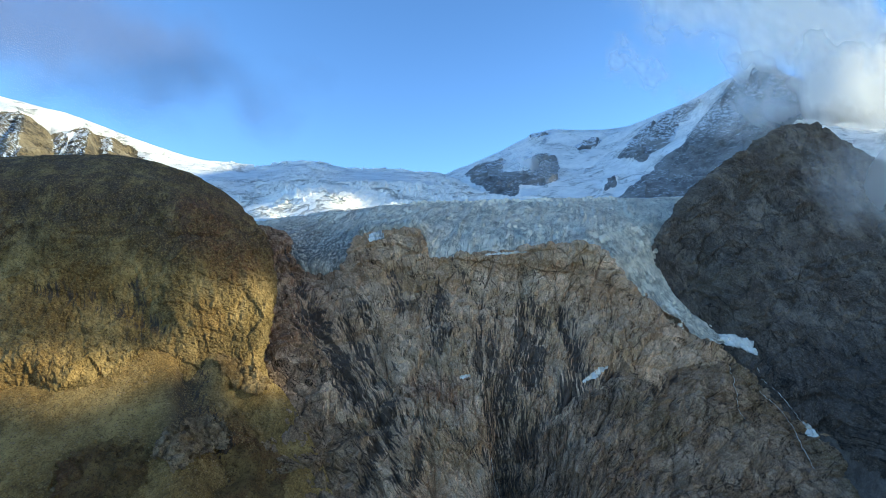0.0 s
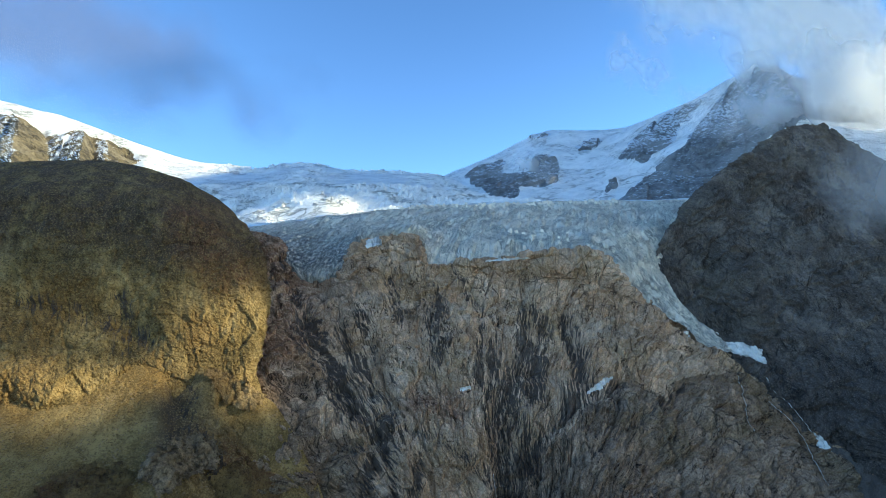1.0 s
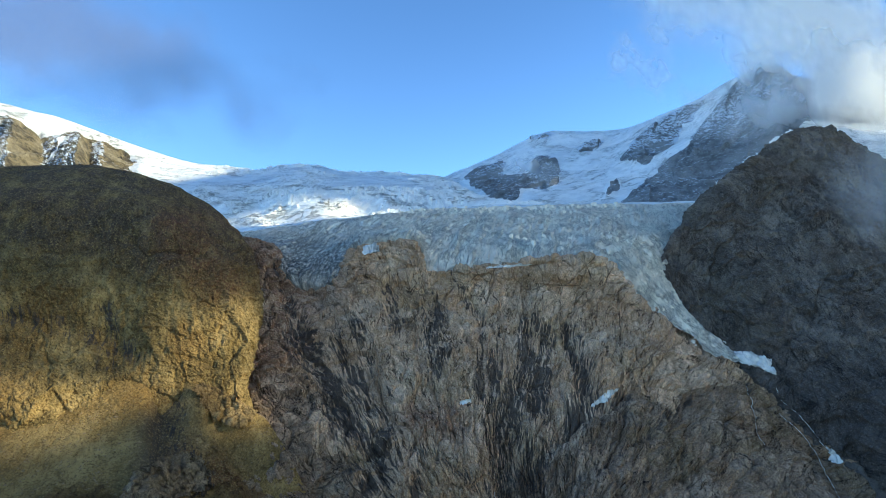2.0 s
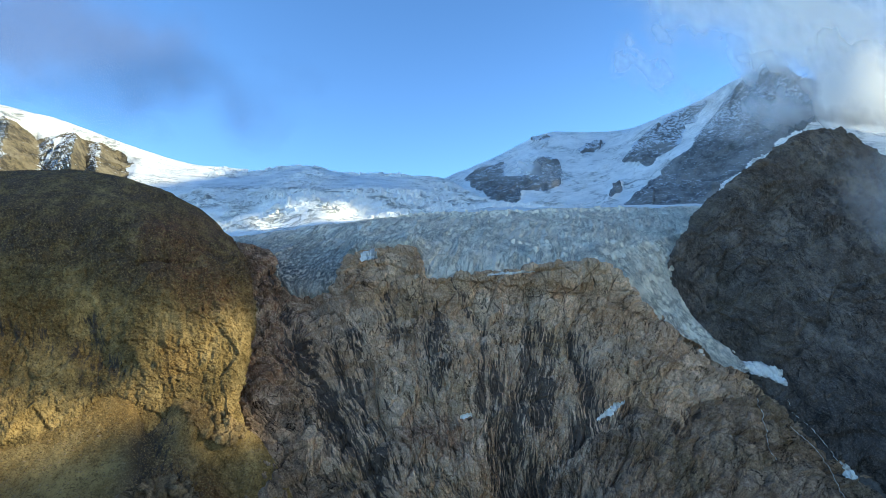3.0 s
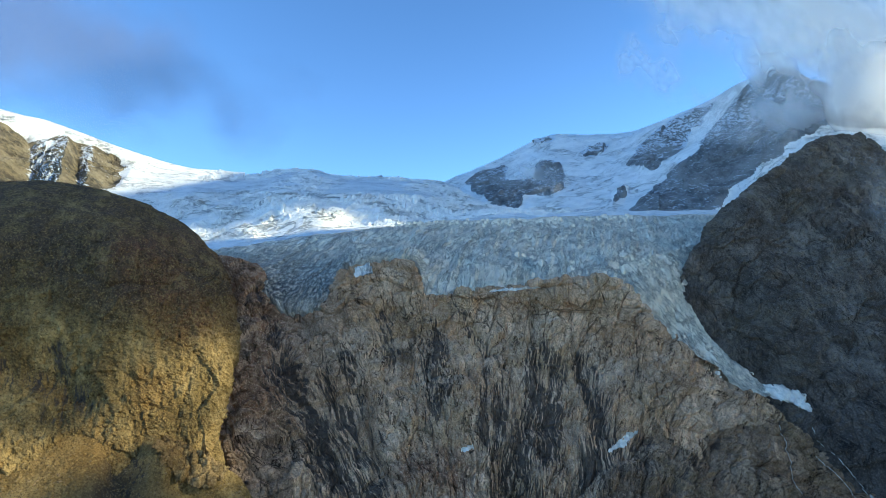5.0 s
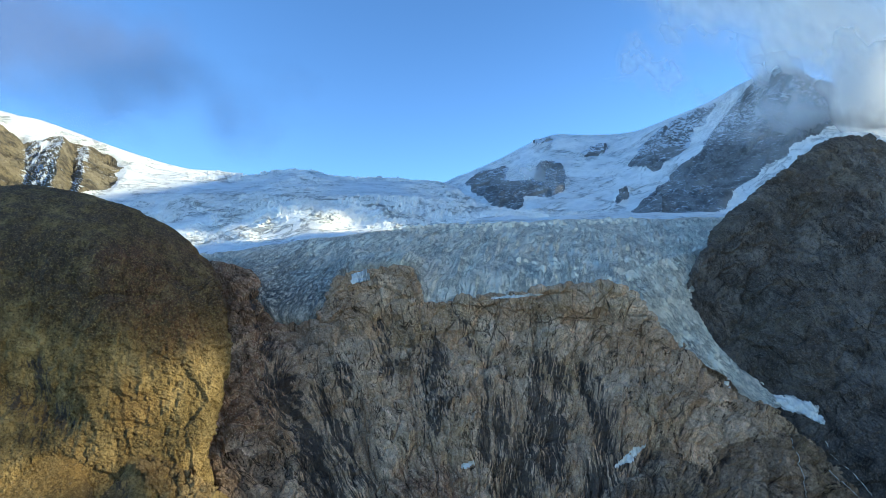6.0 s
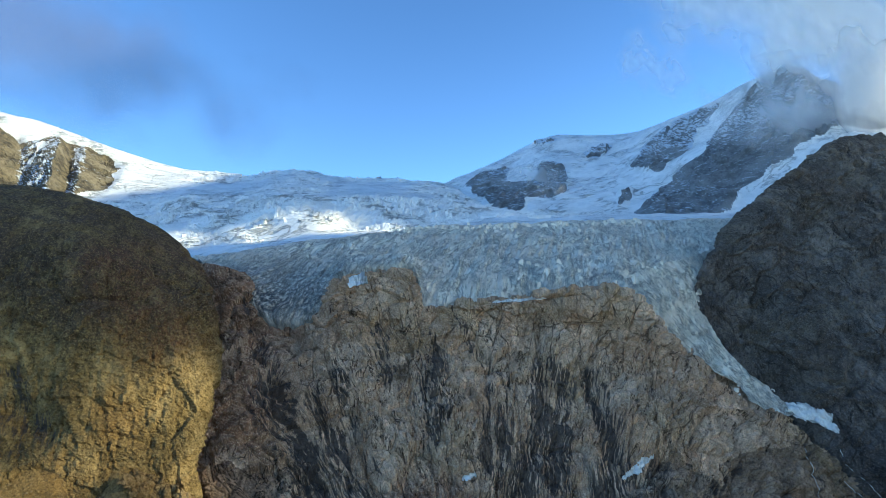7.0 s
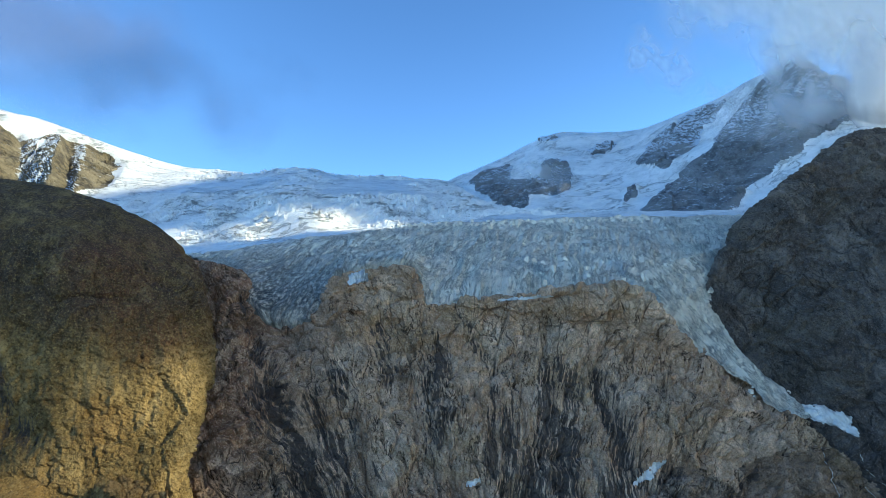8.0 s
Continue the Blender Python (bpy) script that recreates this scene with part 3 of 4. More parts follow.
def gap(q, centre, wide, high, edge, tilt=0):
    """1 inside a torn gap of the cloud bank, 0 outside; tilt in degrees."""
    a, d = radians(tilt), q - np.array(centre)
    d = np.stack((d[:, 0] * math.cos(a) + d[:, 1] * math.sin(a), d[:, 1] * math.cos(a) - d[:, 0] * math.sin(a)), axis=1) / (wide, high)
    return 1 - smooth(1 - edge, 1 + edge, np.linalg.norm(d, axis=1))


u, v = np.meshgrid(np.linspace(-900, 2500, 340), np.linspace(1500, -300, 200))
bank = np.array(SUN) * 2600 + u[..., None] * np.array(SIDE) + v[..., None] * np.array(RISE)
flat = np.stack((u.ravel(), v.ravel(), 0 * u.ravel()), axis=1)
q = flat[:, :2] + 14 * np.stack((fbm(flat, 80, 4, 0.5, 1), fbm(flat, 80, 4, 0.5, 2)), axis=1)
thick = 1 - smooth(-25, 30, q[:, 1] - 976 - 0.21 * (q[:, 0] - 1167) - 60 * smooth(1480, 1650, q[:, 0]))
# gaps in the plane across the sun's rays: centre, half width and height, softness, how clear, tilt
for centre, wide, high, edge, clear, tilt in (
    ((402, 364), 30, 27, 0.5, 0.8, 0),  # the bluff's corner
    ((402, 310), 22, 22, 0.5, 0.8, -30),  # the rib below it
    ((306, 366), 32, 19, 0.4, 0.8, -15),  # the crag at the scree's head
    ((345, 342), 42, 15, 0.6, 0.8, 10),  # the soil band
    ((360, 400), 75, 30, 0.7, 0.16, -20),  # the bluff's face
    ((937, 632), 68, 20, 0.3, 1.0, 32),  # knolls of the upper glacier
    ((968, 588), 75, 27, 0.3, 1.0, 35),
    ((958, 550), 66, 22, 0.3, 1.0, 35),
    ((888, 664), 55, 13, 0.4, 1.0, 38),
    ((1640, 505), 105, 130, 0.5, 0.65, 0),  # the clouds by the peak
):
    thick *= 1 - clear * gap(q, centre, wide, high, edge, tilt)
bank += np.array(SUN) * (60 * fbm(flat, 300, 4)).reshape(u.shape)[..., None]
shading_cloud_bank = thing("shading_cloud_bank", "unseen white cloud bank, added to shade the land, gaps cut for sunlit spots", "cloud")
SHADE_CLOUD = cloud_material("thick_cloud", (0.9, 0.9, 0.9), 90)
SHADE_CLOUD.node_tree.nodes["Map Range"].inputs[3].default_value = 1.0
sheet("vapour", bank, SHADE_CLOUD, True, parent=shading_cloud_bank, marks={"dense": thick})


# ---- land ----
def rock_relief(g, across, down, broad=5.0, blocks=3.0, gullies=2.0, seed=0, step=1.0, joints=1.0, drawn=0.45):
    """Metres of relief for a rock face: swells, slabs and blocks drawn out along the grain, ledges, and runnels down the fall line."""
    p = g.reshape(-1, 3)
    q = np.stack((across, p[:, 1], down), axis=1) + 4 * np.stack([fbm(p, 28, 2, 0.5, seed + k) for k in (1, 2, 3)], axis=1)
    d = broad * fbm(p, 80, 4, 0.5, seed)
    d += blocks * (facets(q * (1, 1, drawn), 26, seed, 0.6 * joints) + 0.5 * facets(q * (1, 1, drawn), 10, seed + 1, 0.8 * joints) + 0.28 * facets(q * (1, 1, 1.2 * drawn), 4, seed + 6, 0.6 * joints))
    d += 1.8 * blocks * facets(q * (1, 1, 0.75), 62, seed + 9, 0.3 * joints)
    d += gullies * ridged(q * (1, 1, 0.12), 16, 4, 0.6, seed + 2) * smooth(-0.3, 0.3, fbm(p, 90, 2, 0.5, seed + 7))
    d += 2.0 * gullies * ridged(q * (1, 0.6, 0.25), 70, 2, 0.5, seed + 3)
    s = (p[:, 2] + 0.12 * p[:, 0]) / 30 + 1.6 * fbm(p, 60, 3, 0.5, seed + 8)
    s -= np.floor(s)
    d += step * (smooth(0.0, 0.12, s) - s) * 2
    return d + 0.45 * fbm(p, 5, 3, 0.65, seed + 4)


def grain_of(p, slant):
    """The grain of a face whose fall line slants: metres across it and down it, with a little wander."""
    wander = 5 * fbm(p, 45, 3, 0.5, 23)
    return p[:, 0] + slant * p[:, 2] + 0.4 * p[:, 1] + wander, p[:, 2] - slant * p[:, 0] + wander


WARPED = {}


def off(g, line):
    """How far each point of a face lies from a line over it, given in x and z, with a little wander."""
    p = g.reshape(-1, 3)
    if WARPED.get("face") is not g:
        WARPED["face"] = g
        WARPED["flat"] = p[:, [0, 2]] + 2.5 * np.stack((fbm(p, 12, 2, 0.5, 31), fbm(p, 12, 2, 0.5, 32)), axis=1)
    return near_line(WARPED["flat"].astype(np.float32), line)


def along(g, line, width):
    """1 on a line over the face, falling to 0 beside it."""
    return np.exp(-((off(g, line) / width) ** 2))


def torn(p, poly, size=12.0, amount=5.0, seed=40):
    """Points (x, z of three axes) inside a polygon whose edge is frayed."""
    low, high = np.min(poly, axis=0) - amount, np.max(poly, axis=0) + amount
    near = (p[:, 0] > low[0]) & (p[:, 0] < high[0]) & (p[:, 2] > low[1]) & (p[:, 2] < high[1])
    q = p[near]
    out = np.zeros(len(p), bool)
    if len(q):
        out[near] = inside(q[:, [0, 2]] + amount * np.stack((fbm(q, size, 3, 0.6, seed), fbm(q, size, 3, 0.6, seed + 1)), axis=1), poly)
    return out


def raised(g, poly, soft=3):
    """1 inside a polygon over the face (x and z), with a soft, frayed edge a few steps wide."""
    k = torn(g.reshape(-1, 3), poly, 18, 7, 60).reshape(g.shape[:2]).astype(float)
    n = 2 * soft + 1
    for axis in (0, 1):
        pad = np.pad(k, [(soft, soft) if a == axis else (0, 0) for a in (0, 1)], mode="edge")
        k = sum(np.take(pad, range(i, i + k.shape[axis]), axis=axis) for i in range(n)) / n
    return k.ravel()


def lay_snow(name, g, poly, label, material=None, thick=0.7, fray=(8.0, 3.0), group="", before=1e9, category="snow patch"):
    """A snow patch that lies on a face: a skin over the ground with a thick edge."""
    c = centres(g)
    keep = torn(c, poly, *fray) & (c[:, 1] < before)
    shape = (g.shape[0] - 1, g.shape[1] - 1)
    k = keep.reshape(shape)
    found, left = [], set(map(tuple, np.argwhere(k)))
    while left:
        piece, todo = [], [left.pop()]
        while todo:
            a, b = todo.pop()
            piece.append((a, b))
            for near in ((a + 1, b), (a - 1, b), (a, b + 1), (a, b - 1)):
                if near in left:
                    left.remove(near)
                    todo.append(near)
        found = max(found, piece, key=len)
    keep = np.zeros(shape, bool)
    keep[tuple(np.array(found).T)] = True
    keep = keep.ravel()
    up = g + normals(g) * thick
    f = quads(g)[keep]
    flat = g.reshape(-1, 3)
    edges = collections.Counter()
    for a in f:
        for k in range(4):
            edges[frozenset((a[k], a[k - 1]))] += 1
    rim = np.array([[a[k - 1], a[k]] for a in f for k in range(4) if edges[frozenset((a[k], a[k - 1]))] == 1])
    n = len(flat)
    skirt = np.stack((rim[:, 0], rim[:, 1], rim[:, 1] + n, rim[:, 0] + n), axis=1)
    low = flat - normals(g).reshape(-1, 3) * 0.5
    ob = new(name, mesh_from(name, np.concatenate((up.reshape(-1, 3), low)), np.concatenate((f, skirt)), material or OLD_SNOW, True))
    return tagged(ob, label, category, group)


ground = loft([[(x, y, 20) for x in (-4500, -1500, 0, 1500, 4500)] for y in (4800, 2500, 1000, 0, -1500, -4500)], 160, 160)
ground += np.array((0, 0, 1)) * (25 * fbm(ground.reshape(-1, 3), 300, 4)).reshape(160, 160)[..., None]
tagged(sheet("ground", ground, SCREE_GREY), "grey rubble floor of a high mountain valley", "ground", kind="structure")

# the rock wall below the ice: gullies in x and z, with width, depth and how wet they are
WALL_GULLIES = [
    (4, 4, 0.5, [(-184, 343), (-164, 306), (-140, 275)]),
    (8, 9, 1.0, [(-140, 275), (-112, 235), (-84, 202), (-62, 186), (-47, 169)]),
    (6, 5, 0.9, [(-101, 262), (-73, 226), (-49, 195)]),
    (5, 3, 0.6, [(-89, 278), (-72, 251), (-47, 216)]),
    (4, 3, 1.0, [(41, 259), (34, 214)]),
    (5, 3, 1.0, [(60, 265), (46, 210)]),
    (8, 5, 1.0, [(97, 274), (84, 236), (67, 207)]),
    (9, 5, 1.0, [(110, 264), (89, 206)]),
    (10, 2, 0.8, [(-9, 297), (-6, 236)]),
    (7, 2, 0.7, [(-56, 313), (-45, 281)]),
    (7, 6, 0.9, [(140, 267), (144, 241), (142, 210), (126, 199)]),
    (11, 24, 0.8, [(53, 198), (57, 166), (56, 140), (54, 119), (53, 91)]),
    (5, 10, 0.5, [(178, 212), (120, 194), (90, 173), (62, 144)]),
    (4, 6, 0.4, [(73, 127), (115, 159), (184, 182), (256, 209)]),
    (3, 2, 0.3, [(144, 139), (190, 156), (253, 179)]),
    (4, 5, 1.0, [(-58, 166), (-63, 139)]),
    (4, 5, 1.0, [(-46, 171), (-38, 142)]),
    (4, 4, 0.8, [(-22, 159), (-24, 137)]),
    (5, 4, 0.5, [(-72, 172), (-43, 183), (-12, 178), (33, 151), (50, 133)]),
    (6, 7, 1.0, [(65, 192), (79, 166), (75, 150)]),
    (4, 2, 0.5, [(10, 333), (29, 296), (60, 265)]),
    (4, 3, 0.1, [(107, 326), (146, 295), (200, 282)]),
    (4, 4, 0.4, [(317, 215), (309, 172), (310, 163)]),
    (4, 4, 0.4, [(328, 214), (343, 186), (363, 160), (366, 118)]),
]
g = loft(WALL, 720, 520)
p = g.reshape(-1, 3)
# the grain of the wall runs together into the gorge at its foot
hub = (p[:, 0] - 55 + 6 * fbm(p, 50, 3, 0.5, 21), np.maximum(p[:, 2] - 50, 15) + 6 * fbm(p, 50, 3, 0.5, 22))
across, down = 260 * np.arctan2(hub[0], hub[1]), np.hypot(*hub)
d = rock_relief(g, across, down, 6, 2.6, 0.9, 1, 2.2, 1.8, 0.65)
wet_shade = np.zeros(g.shape[0] * g.shape[1])
for width, depth, damp, line in WALL_GULLIES:
    away = off(g, line) / width
    d -= 0.8 * depth * np.exp(-(away**2))
    wet_shade = np.maximum(wet_shade, damp * np.exp(-0.4 * away**2))
SLABS = [
    (1.5, 8, [(60, 60), (62, 144), (90, 173), (120, 194), (178, 212), (258, 212), (330, 190), (420, 60)]),
    (5, 2, [(-10, 290), (30, 285), (38, 214), (-4, 212)]),
    (6, 7, [(-48, 190), (-20, 202), (20, 190), (34, 158), (0, 140), (-40, 150)]),
    (6, 5, [(100, 335), (150, 345), (205, 330), (222, 285), (180, 272), (110, 300)]),
    (5, 3, [(-160, 250), (-135, 262), (-110, 225), (-92, 190), (-130, 170), (-160, 200)]),
    (4, 2, [(-130, 310), (-70, 318), (-60, 285), (-85, 265), (-120, 280)]),
    (5, 2, [(148, 262), (200, 270), (230, 240), (185, 222), (150, 225)]),
]
for lift, soft, poly in SLABS:
    d += lift * raised(g, poly, soft)
rust = np.maximum(along(g, [(-24, 201), (9, 195)], 14), along(g, [(-225, 360), (-186, 342), (-162, 302), (-150, 260)], 34))
wall_grid = displaced(g, d)
rock_wall = thing("rock_wall", "grey-brown ice-worn rock wall streaked with black water runs", "cliff")
# lower parts of the wall, cut out for the shade-darkened gneiss
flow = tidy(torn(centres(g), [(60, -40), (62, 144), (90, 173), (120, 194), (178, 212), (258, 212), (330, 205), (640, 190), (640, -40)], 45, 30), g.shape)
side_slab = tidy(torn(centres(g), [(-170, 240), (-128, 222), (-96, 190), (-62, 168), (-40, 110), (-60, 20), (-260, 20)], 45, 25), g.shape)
marks = {"wet_shade": wet_shade, "rust": rust, "second_tone": 0.5 * smooth(0.05, 0.4, fbm(p, 70, 3, 0.5, 12)), "across": across, "down": down}
sheet("rock_face", wall_grid, ROCK_WALL, False, ~(flow | side_slab), rock_wall, marks=marks)
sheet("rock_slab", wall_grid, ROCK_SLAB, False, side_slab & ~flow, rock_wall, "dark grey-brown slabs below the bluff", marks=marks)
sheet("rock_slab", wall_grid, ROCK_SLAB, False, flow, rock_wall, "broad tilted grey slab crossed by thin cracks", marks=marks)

# the bluff
g = loft(BLUFF, 480, 440)
p = g.reshape(-1, 3)
across, down = grain_of(p, 0.1)
d = (rock_relief(g, across, down, 4, 1.7, 1.2, 5, 1.2, 0.8, 0.7) + 1.3 * facets(p * (1, 1, 0.8), 5, 18, 0.3) + 0.9 * facets(p, 2.6, 19)) * (1 - 0.6 * smooth(350, 400, p[:, 2]))
d -= 6 * along(g, [(-330, 300), (-275, 285), (-235, 268)], 9) + 5 * along(g, [(-262, 300), (-250, 262)], 10)
d += 5 * along(g, [(-345, 238), (-310, 244), (-282, 232)], 10)
bluff_grid = displaced(g, d)
rock_bluff = thing("rock_bluff", "rounded ochre rock bluff with a dark top", "cliff")
# the bluff's colour turns darker from about 312 m up to 356 m
cap = centres(g)[:, 2] + 14 * fbm(centres(g), 40, 4) > 372
# shade below the overhang is painted along the grooves carved above
marks = {"second_tone": smooth(312, 356, p[:, 2] + 25 * fbm(p, 60, 4)), "wet_shade": 0.55 * np.maximum(along(g, [(-330, 300), (-275, 285), (-235, 268)], 9), along(g, [(-262, 300), (-250, 262)], 9)),
         "rust": 0.7 * along(g, [(-228, 371), (-205, 345), (-180, 320)], 18), "across": across, "down": down}
sheet("rock_face", bluff_grid, ROCK_BLUFF, False, ~cap, rock_bluff, "ochre broken rock face", marks=marks)
sheet("dark_top", bluff_grid, ROCK_BLUFF, True, cap, rock_bluff, "dark olive rounded top", marks=marks)

# the scree below it
g = loft(SCREE, 420, 300)
p = g.reshape(-1, 3)
WEDGE = [(-208, 243), (-195, 224), (-184, 206), (-169, 186), (-152, 162)]
d = 2 * fbm(p, 40, 3) + 0.7 * fbm(p, 5, 4, 0.7) + 0.5 * facets(p, 2.5, 4) - 12 * along(g, WEDGE, 7) + 3 * along(g, [(x + 12, z + 4) for x, z in WEDGE], 5) - 10 * along(g, [(x + 25, z - 6) for x, z in WEDGE[1:]], 8) + along(g, [(-240, 182), (-205, 178)], 14) * (3 + 3 * facets(p, 6, 7))
outcrop = along(g, [(-178, 196), (-167, 197), (-147, 184)], 14)
d += outcrop * (3 + 3 * facets(p, 7, 3))
scree_grid = displaced(g, d)
scree_slope = thing("scree_slope", "ochre gravel scree slope below the rock bluff", "scree", "stuff")
# wedge: dark grey gravel with the gully's shadow painted over it
marks = {"second_tone": np.maximum(along(g, [(-235, 180), (-205, 178)], 16), along(g, [(-160, 178), (-140, 160)], 18)), "slate_shade": np.maximum(along(g, [(x - 1, z) for x, z in WEDGE[:2]], 6), along(g, [(x - 4, z) for x, z in WEDGE[1:3]], 11)), "wet_shade": 0.6 * along(g, [(x + 6, z) for x, z in WEDGE], 4), "rust": 0.6 * along(g, [(-180, 205), (-152, 180)], 9)}
sheet("gravel", scree_grid, SCREE_MAT, False, None, scree_slope, marks=marks)

# the dark ridge east of the ice
g = loft(RIDGE, 600, 520)
p = g.reshape(-1, 3)
across, down = grain_of(p, -0.3)
d = rock_relief(g, across, down, 9, 2.0, 2.4, 9, 2.0, 1.3) + 1.6 * facets(p * (1, 1, 0.7), 6, 18, 0.3) + 0.9 * facets(p, 3.2, 19)
CHUTE = [(396, 140), (399, 122), (401, 90)]
d -= 5 * along(g, CHUTE, 14)
ridge_grid = displaced(g, d)
rock_ridge = thing("rock_ridge", "dark grey rocky mountain ridge beside the glacier", "mountain")
chute = torn(centres(g), [(388, 150), (398, 145), (420, 90), (460, 40), (370, 40), (384, 110)], 10, 4)
# the ridge's foot is darkened in colour for the shade there
marks = {"second_tone": 0.5 * smooth(0, 0.35, fbm(p, 80, 3, 0.5, 14)), "slate_shade": 0.7 * (1 - smooth(190, 300, p[:, 2] + 40 * fbm(p, 90, 3, 0.5, 16))), "wet_shade": 0.3 * smooth(0.1, 0.5, fbm(p, 60, 3, 0.5, 15)), "across": across, "down": down}
sheet("rock_face", ridge_grid, ROCK_RIDGE, False, ~chute, rock_ridge, marks=marks)
sheet("scree_chute", displaced(g, d * 0.35), SCREE_GREY, False, chute, rock_ridge, "grey fine scree filling a gully")

# ---- ice ----
def serac_mesh(k, material):
    """A leaning block of ice with broken, bevelled edges, one unit across."""
    r = random.Random(40 + k)
    bm = bmesh.new()
    bmesh.ops.create_cube(bm, size=1)
    bmesh.ops.subdivide_edges(bm, edges=bm.edges[:], cuts=1, use_grid_fill=True)
    lean, taper = r.uniform(-0.3, 0.3), r.uniform(0.45, 0.8)
    for w in bm.verts:
        f = 1 - (1 - taper) * (w.co.z + 0.5)
        w.co.x, w.co.y = w.co.x * f + lean * (w.co.z + 0.5), w.co.y * f + 0.2 * (w.co.z + 0.5)
        w.co += Vector([r.uniform(-0.11, 0.11) for _ in range(3)])
    me = bpy.data.meshes.new("serac")
    bm.to_mesh(me)
    bm.free()
    me.materials.append(material)
    return me


SERACS = [serac_mesh(k, ICE) for k in range(10)]
NEVE_SERACS = [serac_mesh(k, SNOW) for k in range(10)]


def seracs(parent, g, chance, count, size, tall, r, material=None):
    """Ice blocks set into the glacier where chance (a value a point) allows."""
    flat = g.reshape(-1, 3)
    w = np.clip(chance.ravel(), 0, None)
    for i in r.choice(len(flat), count, False, w / w.sum()):
        ob = new("serac", (NEVE_SERACS if material else SERACS)[r.integers(len(SERACS))])
        s = size * r.uniform(0.6, 1.4)
        ob.matrix_world = pose(*flat[i], 0, 0, r.uniform(0, 360)) @ Matrix.Diagonal((s, s, s * tall * r.uniform(0.7, 1.3), 1))
        ob.parent = parent


r = np.random.default_rng(5)
g = loft(FALL, 720, 290)
p = g.reshape(-1, 3)
back = np.linspace(0, 1, g.shape[0])[:, None].repeat(g.shape[1], axis=1).ravel()
front = 1 - smooth(0.34, 0.5, back)
warp = p + 8 * np.stack((fbm(p, 40, 2, 0.5, 1), fbm(p, 40, 2, 0.5, 2), 0 * back), axis=1)
side = np.stack((warp[:, 0] - 0.27 * warp[:, 1], warp[:, 1] * 0.1, warp[:, 2] * 0.14), axis=1)
d = 4 * fbm(p, 60, 3) + front * (3.2 * ridged(side, 13, 2, 0.5, 4) + 1.0 * ridged(side * (1, 1, 1.3), 5, 2, 0.5, 6) + 1.4 * facets(side * (1, 1.5, 1.5), 8, 3) + 0.4 * facets(p, 5, 5)) + 0.6 * (1 - front) * ridged(p, 25, 3)
teeth = np.exp(-(((back - 0.345) / 0.03) ** 2))
d += teeth * 4 * np.abs(facets(p * (1, 0.5, 0.5), 7, 9))
fall_grid = displaced(g, d)
hanging_glacier = thing("hanging_glacier", "broken grey-blue glacier ending in ice cliffs over the rock wall", "glacier")
lobe = along(g, [(-200, 355), (-165, 345), (-120, 348)], 36)
marks = {"across": side[:, 0], "down": 0.8 * p[:, 1] + 0.8 * p[:, 2], "dirt": 0.8 * lobe * (1 - smooth(0.18, 0.28, back)) + 0.25 * smooth(0.0, 0.4, fbm(p, 50, 3, 0.5, 9)) * smooth(0.06, 0.2, 0.34 - back),
         "blue": np.maximum(along(g, [(215, 345), (205, 330)], 12), np.maximum(along(g, [(180, 372), (184, 355)], 9), along(g, [(95, 375), (105, 350)], 8))) * 0.8}
plain = centres(np.repeat(back.reshape(g.shape[:2])[..., None], 3, axis=2))[:, 0] + 0.06 * fbm(centres(g), 60, 3) > 0.43
ice_front = sheet("ice_front", fall_grid, ICE, False, ~plain, hanging_glacier, "grey-blue ice torn into fins and blocks", marks)
sheet("snow_plain", fall_grid, SNOW, True, plain, hanging_glacier, "flat snow-covered ice behind the broken front")
crest = teeth * smooth(-150, 0, p[:, 0]) + 0.1 * np.exp(-(((back - 0.13) / 0.03) ** 2)) * smooth(60, 100, p[:, 0])
seracs(ice_front, fall_grid, crest * (p[:, 0] < 300), 170, 4.5, 1.1, r)

g = loft(TONGUE, 320, 110)
p = g.reshape(-1, 3)
d = 2 + 1.4 * facets(p, 7, 6) + 1.3 * ridged(p * (1, 0.5, 0.5), 9, 3)
tongue_grid = displaced(g, d)
glacier_tongue = thing("glacier_tongue", "narrow grey-blue ice tongue running down beside the ridge", "glacier")
c = centres(g)
k = centres(np.stack(np.meshgrid(np.linspace(0, 1, g.shape[1]), np.linspace(0, 1, g.shape[0])) + [np.zeros(g.shape[:2])], axis=-1))
whole = np.minimum(k[:, 1], 1 - k[:, 1]) + 0.2 * fbm(c, 16, 4, 0.6, 4) > 0.03 + 0.2 * smooth(0.55, 1.0, k[:, 0])
tongue_ice = sheet("ice", tongue_grid, ICE, False, tidy(whole, g.shape) | (k[:, 0] < 0.15), glacier_tongue, marks={"across": p[:, 0] + 0.75 * p[:, 2], "down": p[:, 2] - p[:, 0], "dirt": 0.5 * smooth(-0.1, 0.3, fbm(p, 25, 3) - 0.15 + 0.5 * smooth(285, 320, p[:, 0]))})
seracs(tongue_ice, tongue_grid, np.ones(len(p)), 40, 2.8, 0.7, r)

g = loft(NEVE, 580, 440)
p = g.reshape(-1, 3)
warp = p + 40 * np.stack((fbm(p, 200, 2, 0.5, 1), fbm(p, 200, 2, 0.5, 2), 0 * p[:, 0]), axis=1)
side = np.stack((warp[:, 0] * 0.35 - 0.25 * warp[:, 1], warp[:, 1], warp[:, 2]), axis=1)
broken = smooth(-0.15, 0.25, fbm(p, 300, 3, 0.5, 3) + 0.35 * np.exp(-(((p[:, 1] - 1900) / 120) ** 2)) + 0.3 * np.exp(-(((p[:, 1] - 1180) / 130) ** 2)))
broken *= (1 - 0.8 * smooth(250, 400, p[:, 0])) * (0.15 + 0.85 * smooth(950, 1030, p[:, 1]))
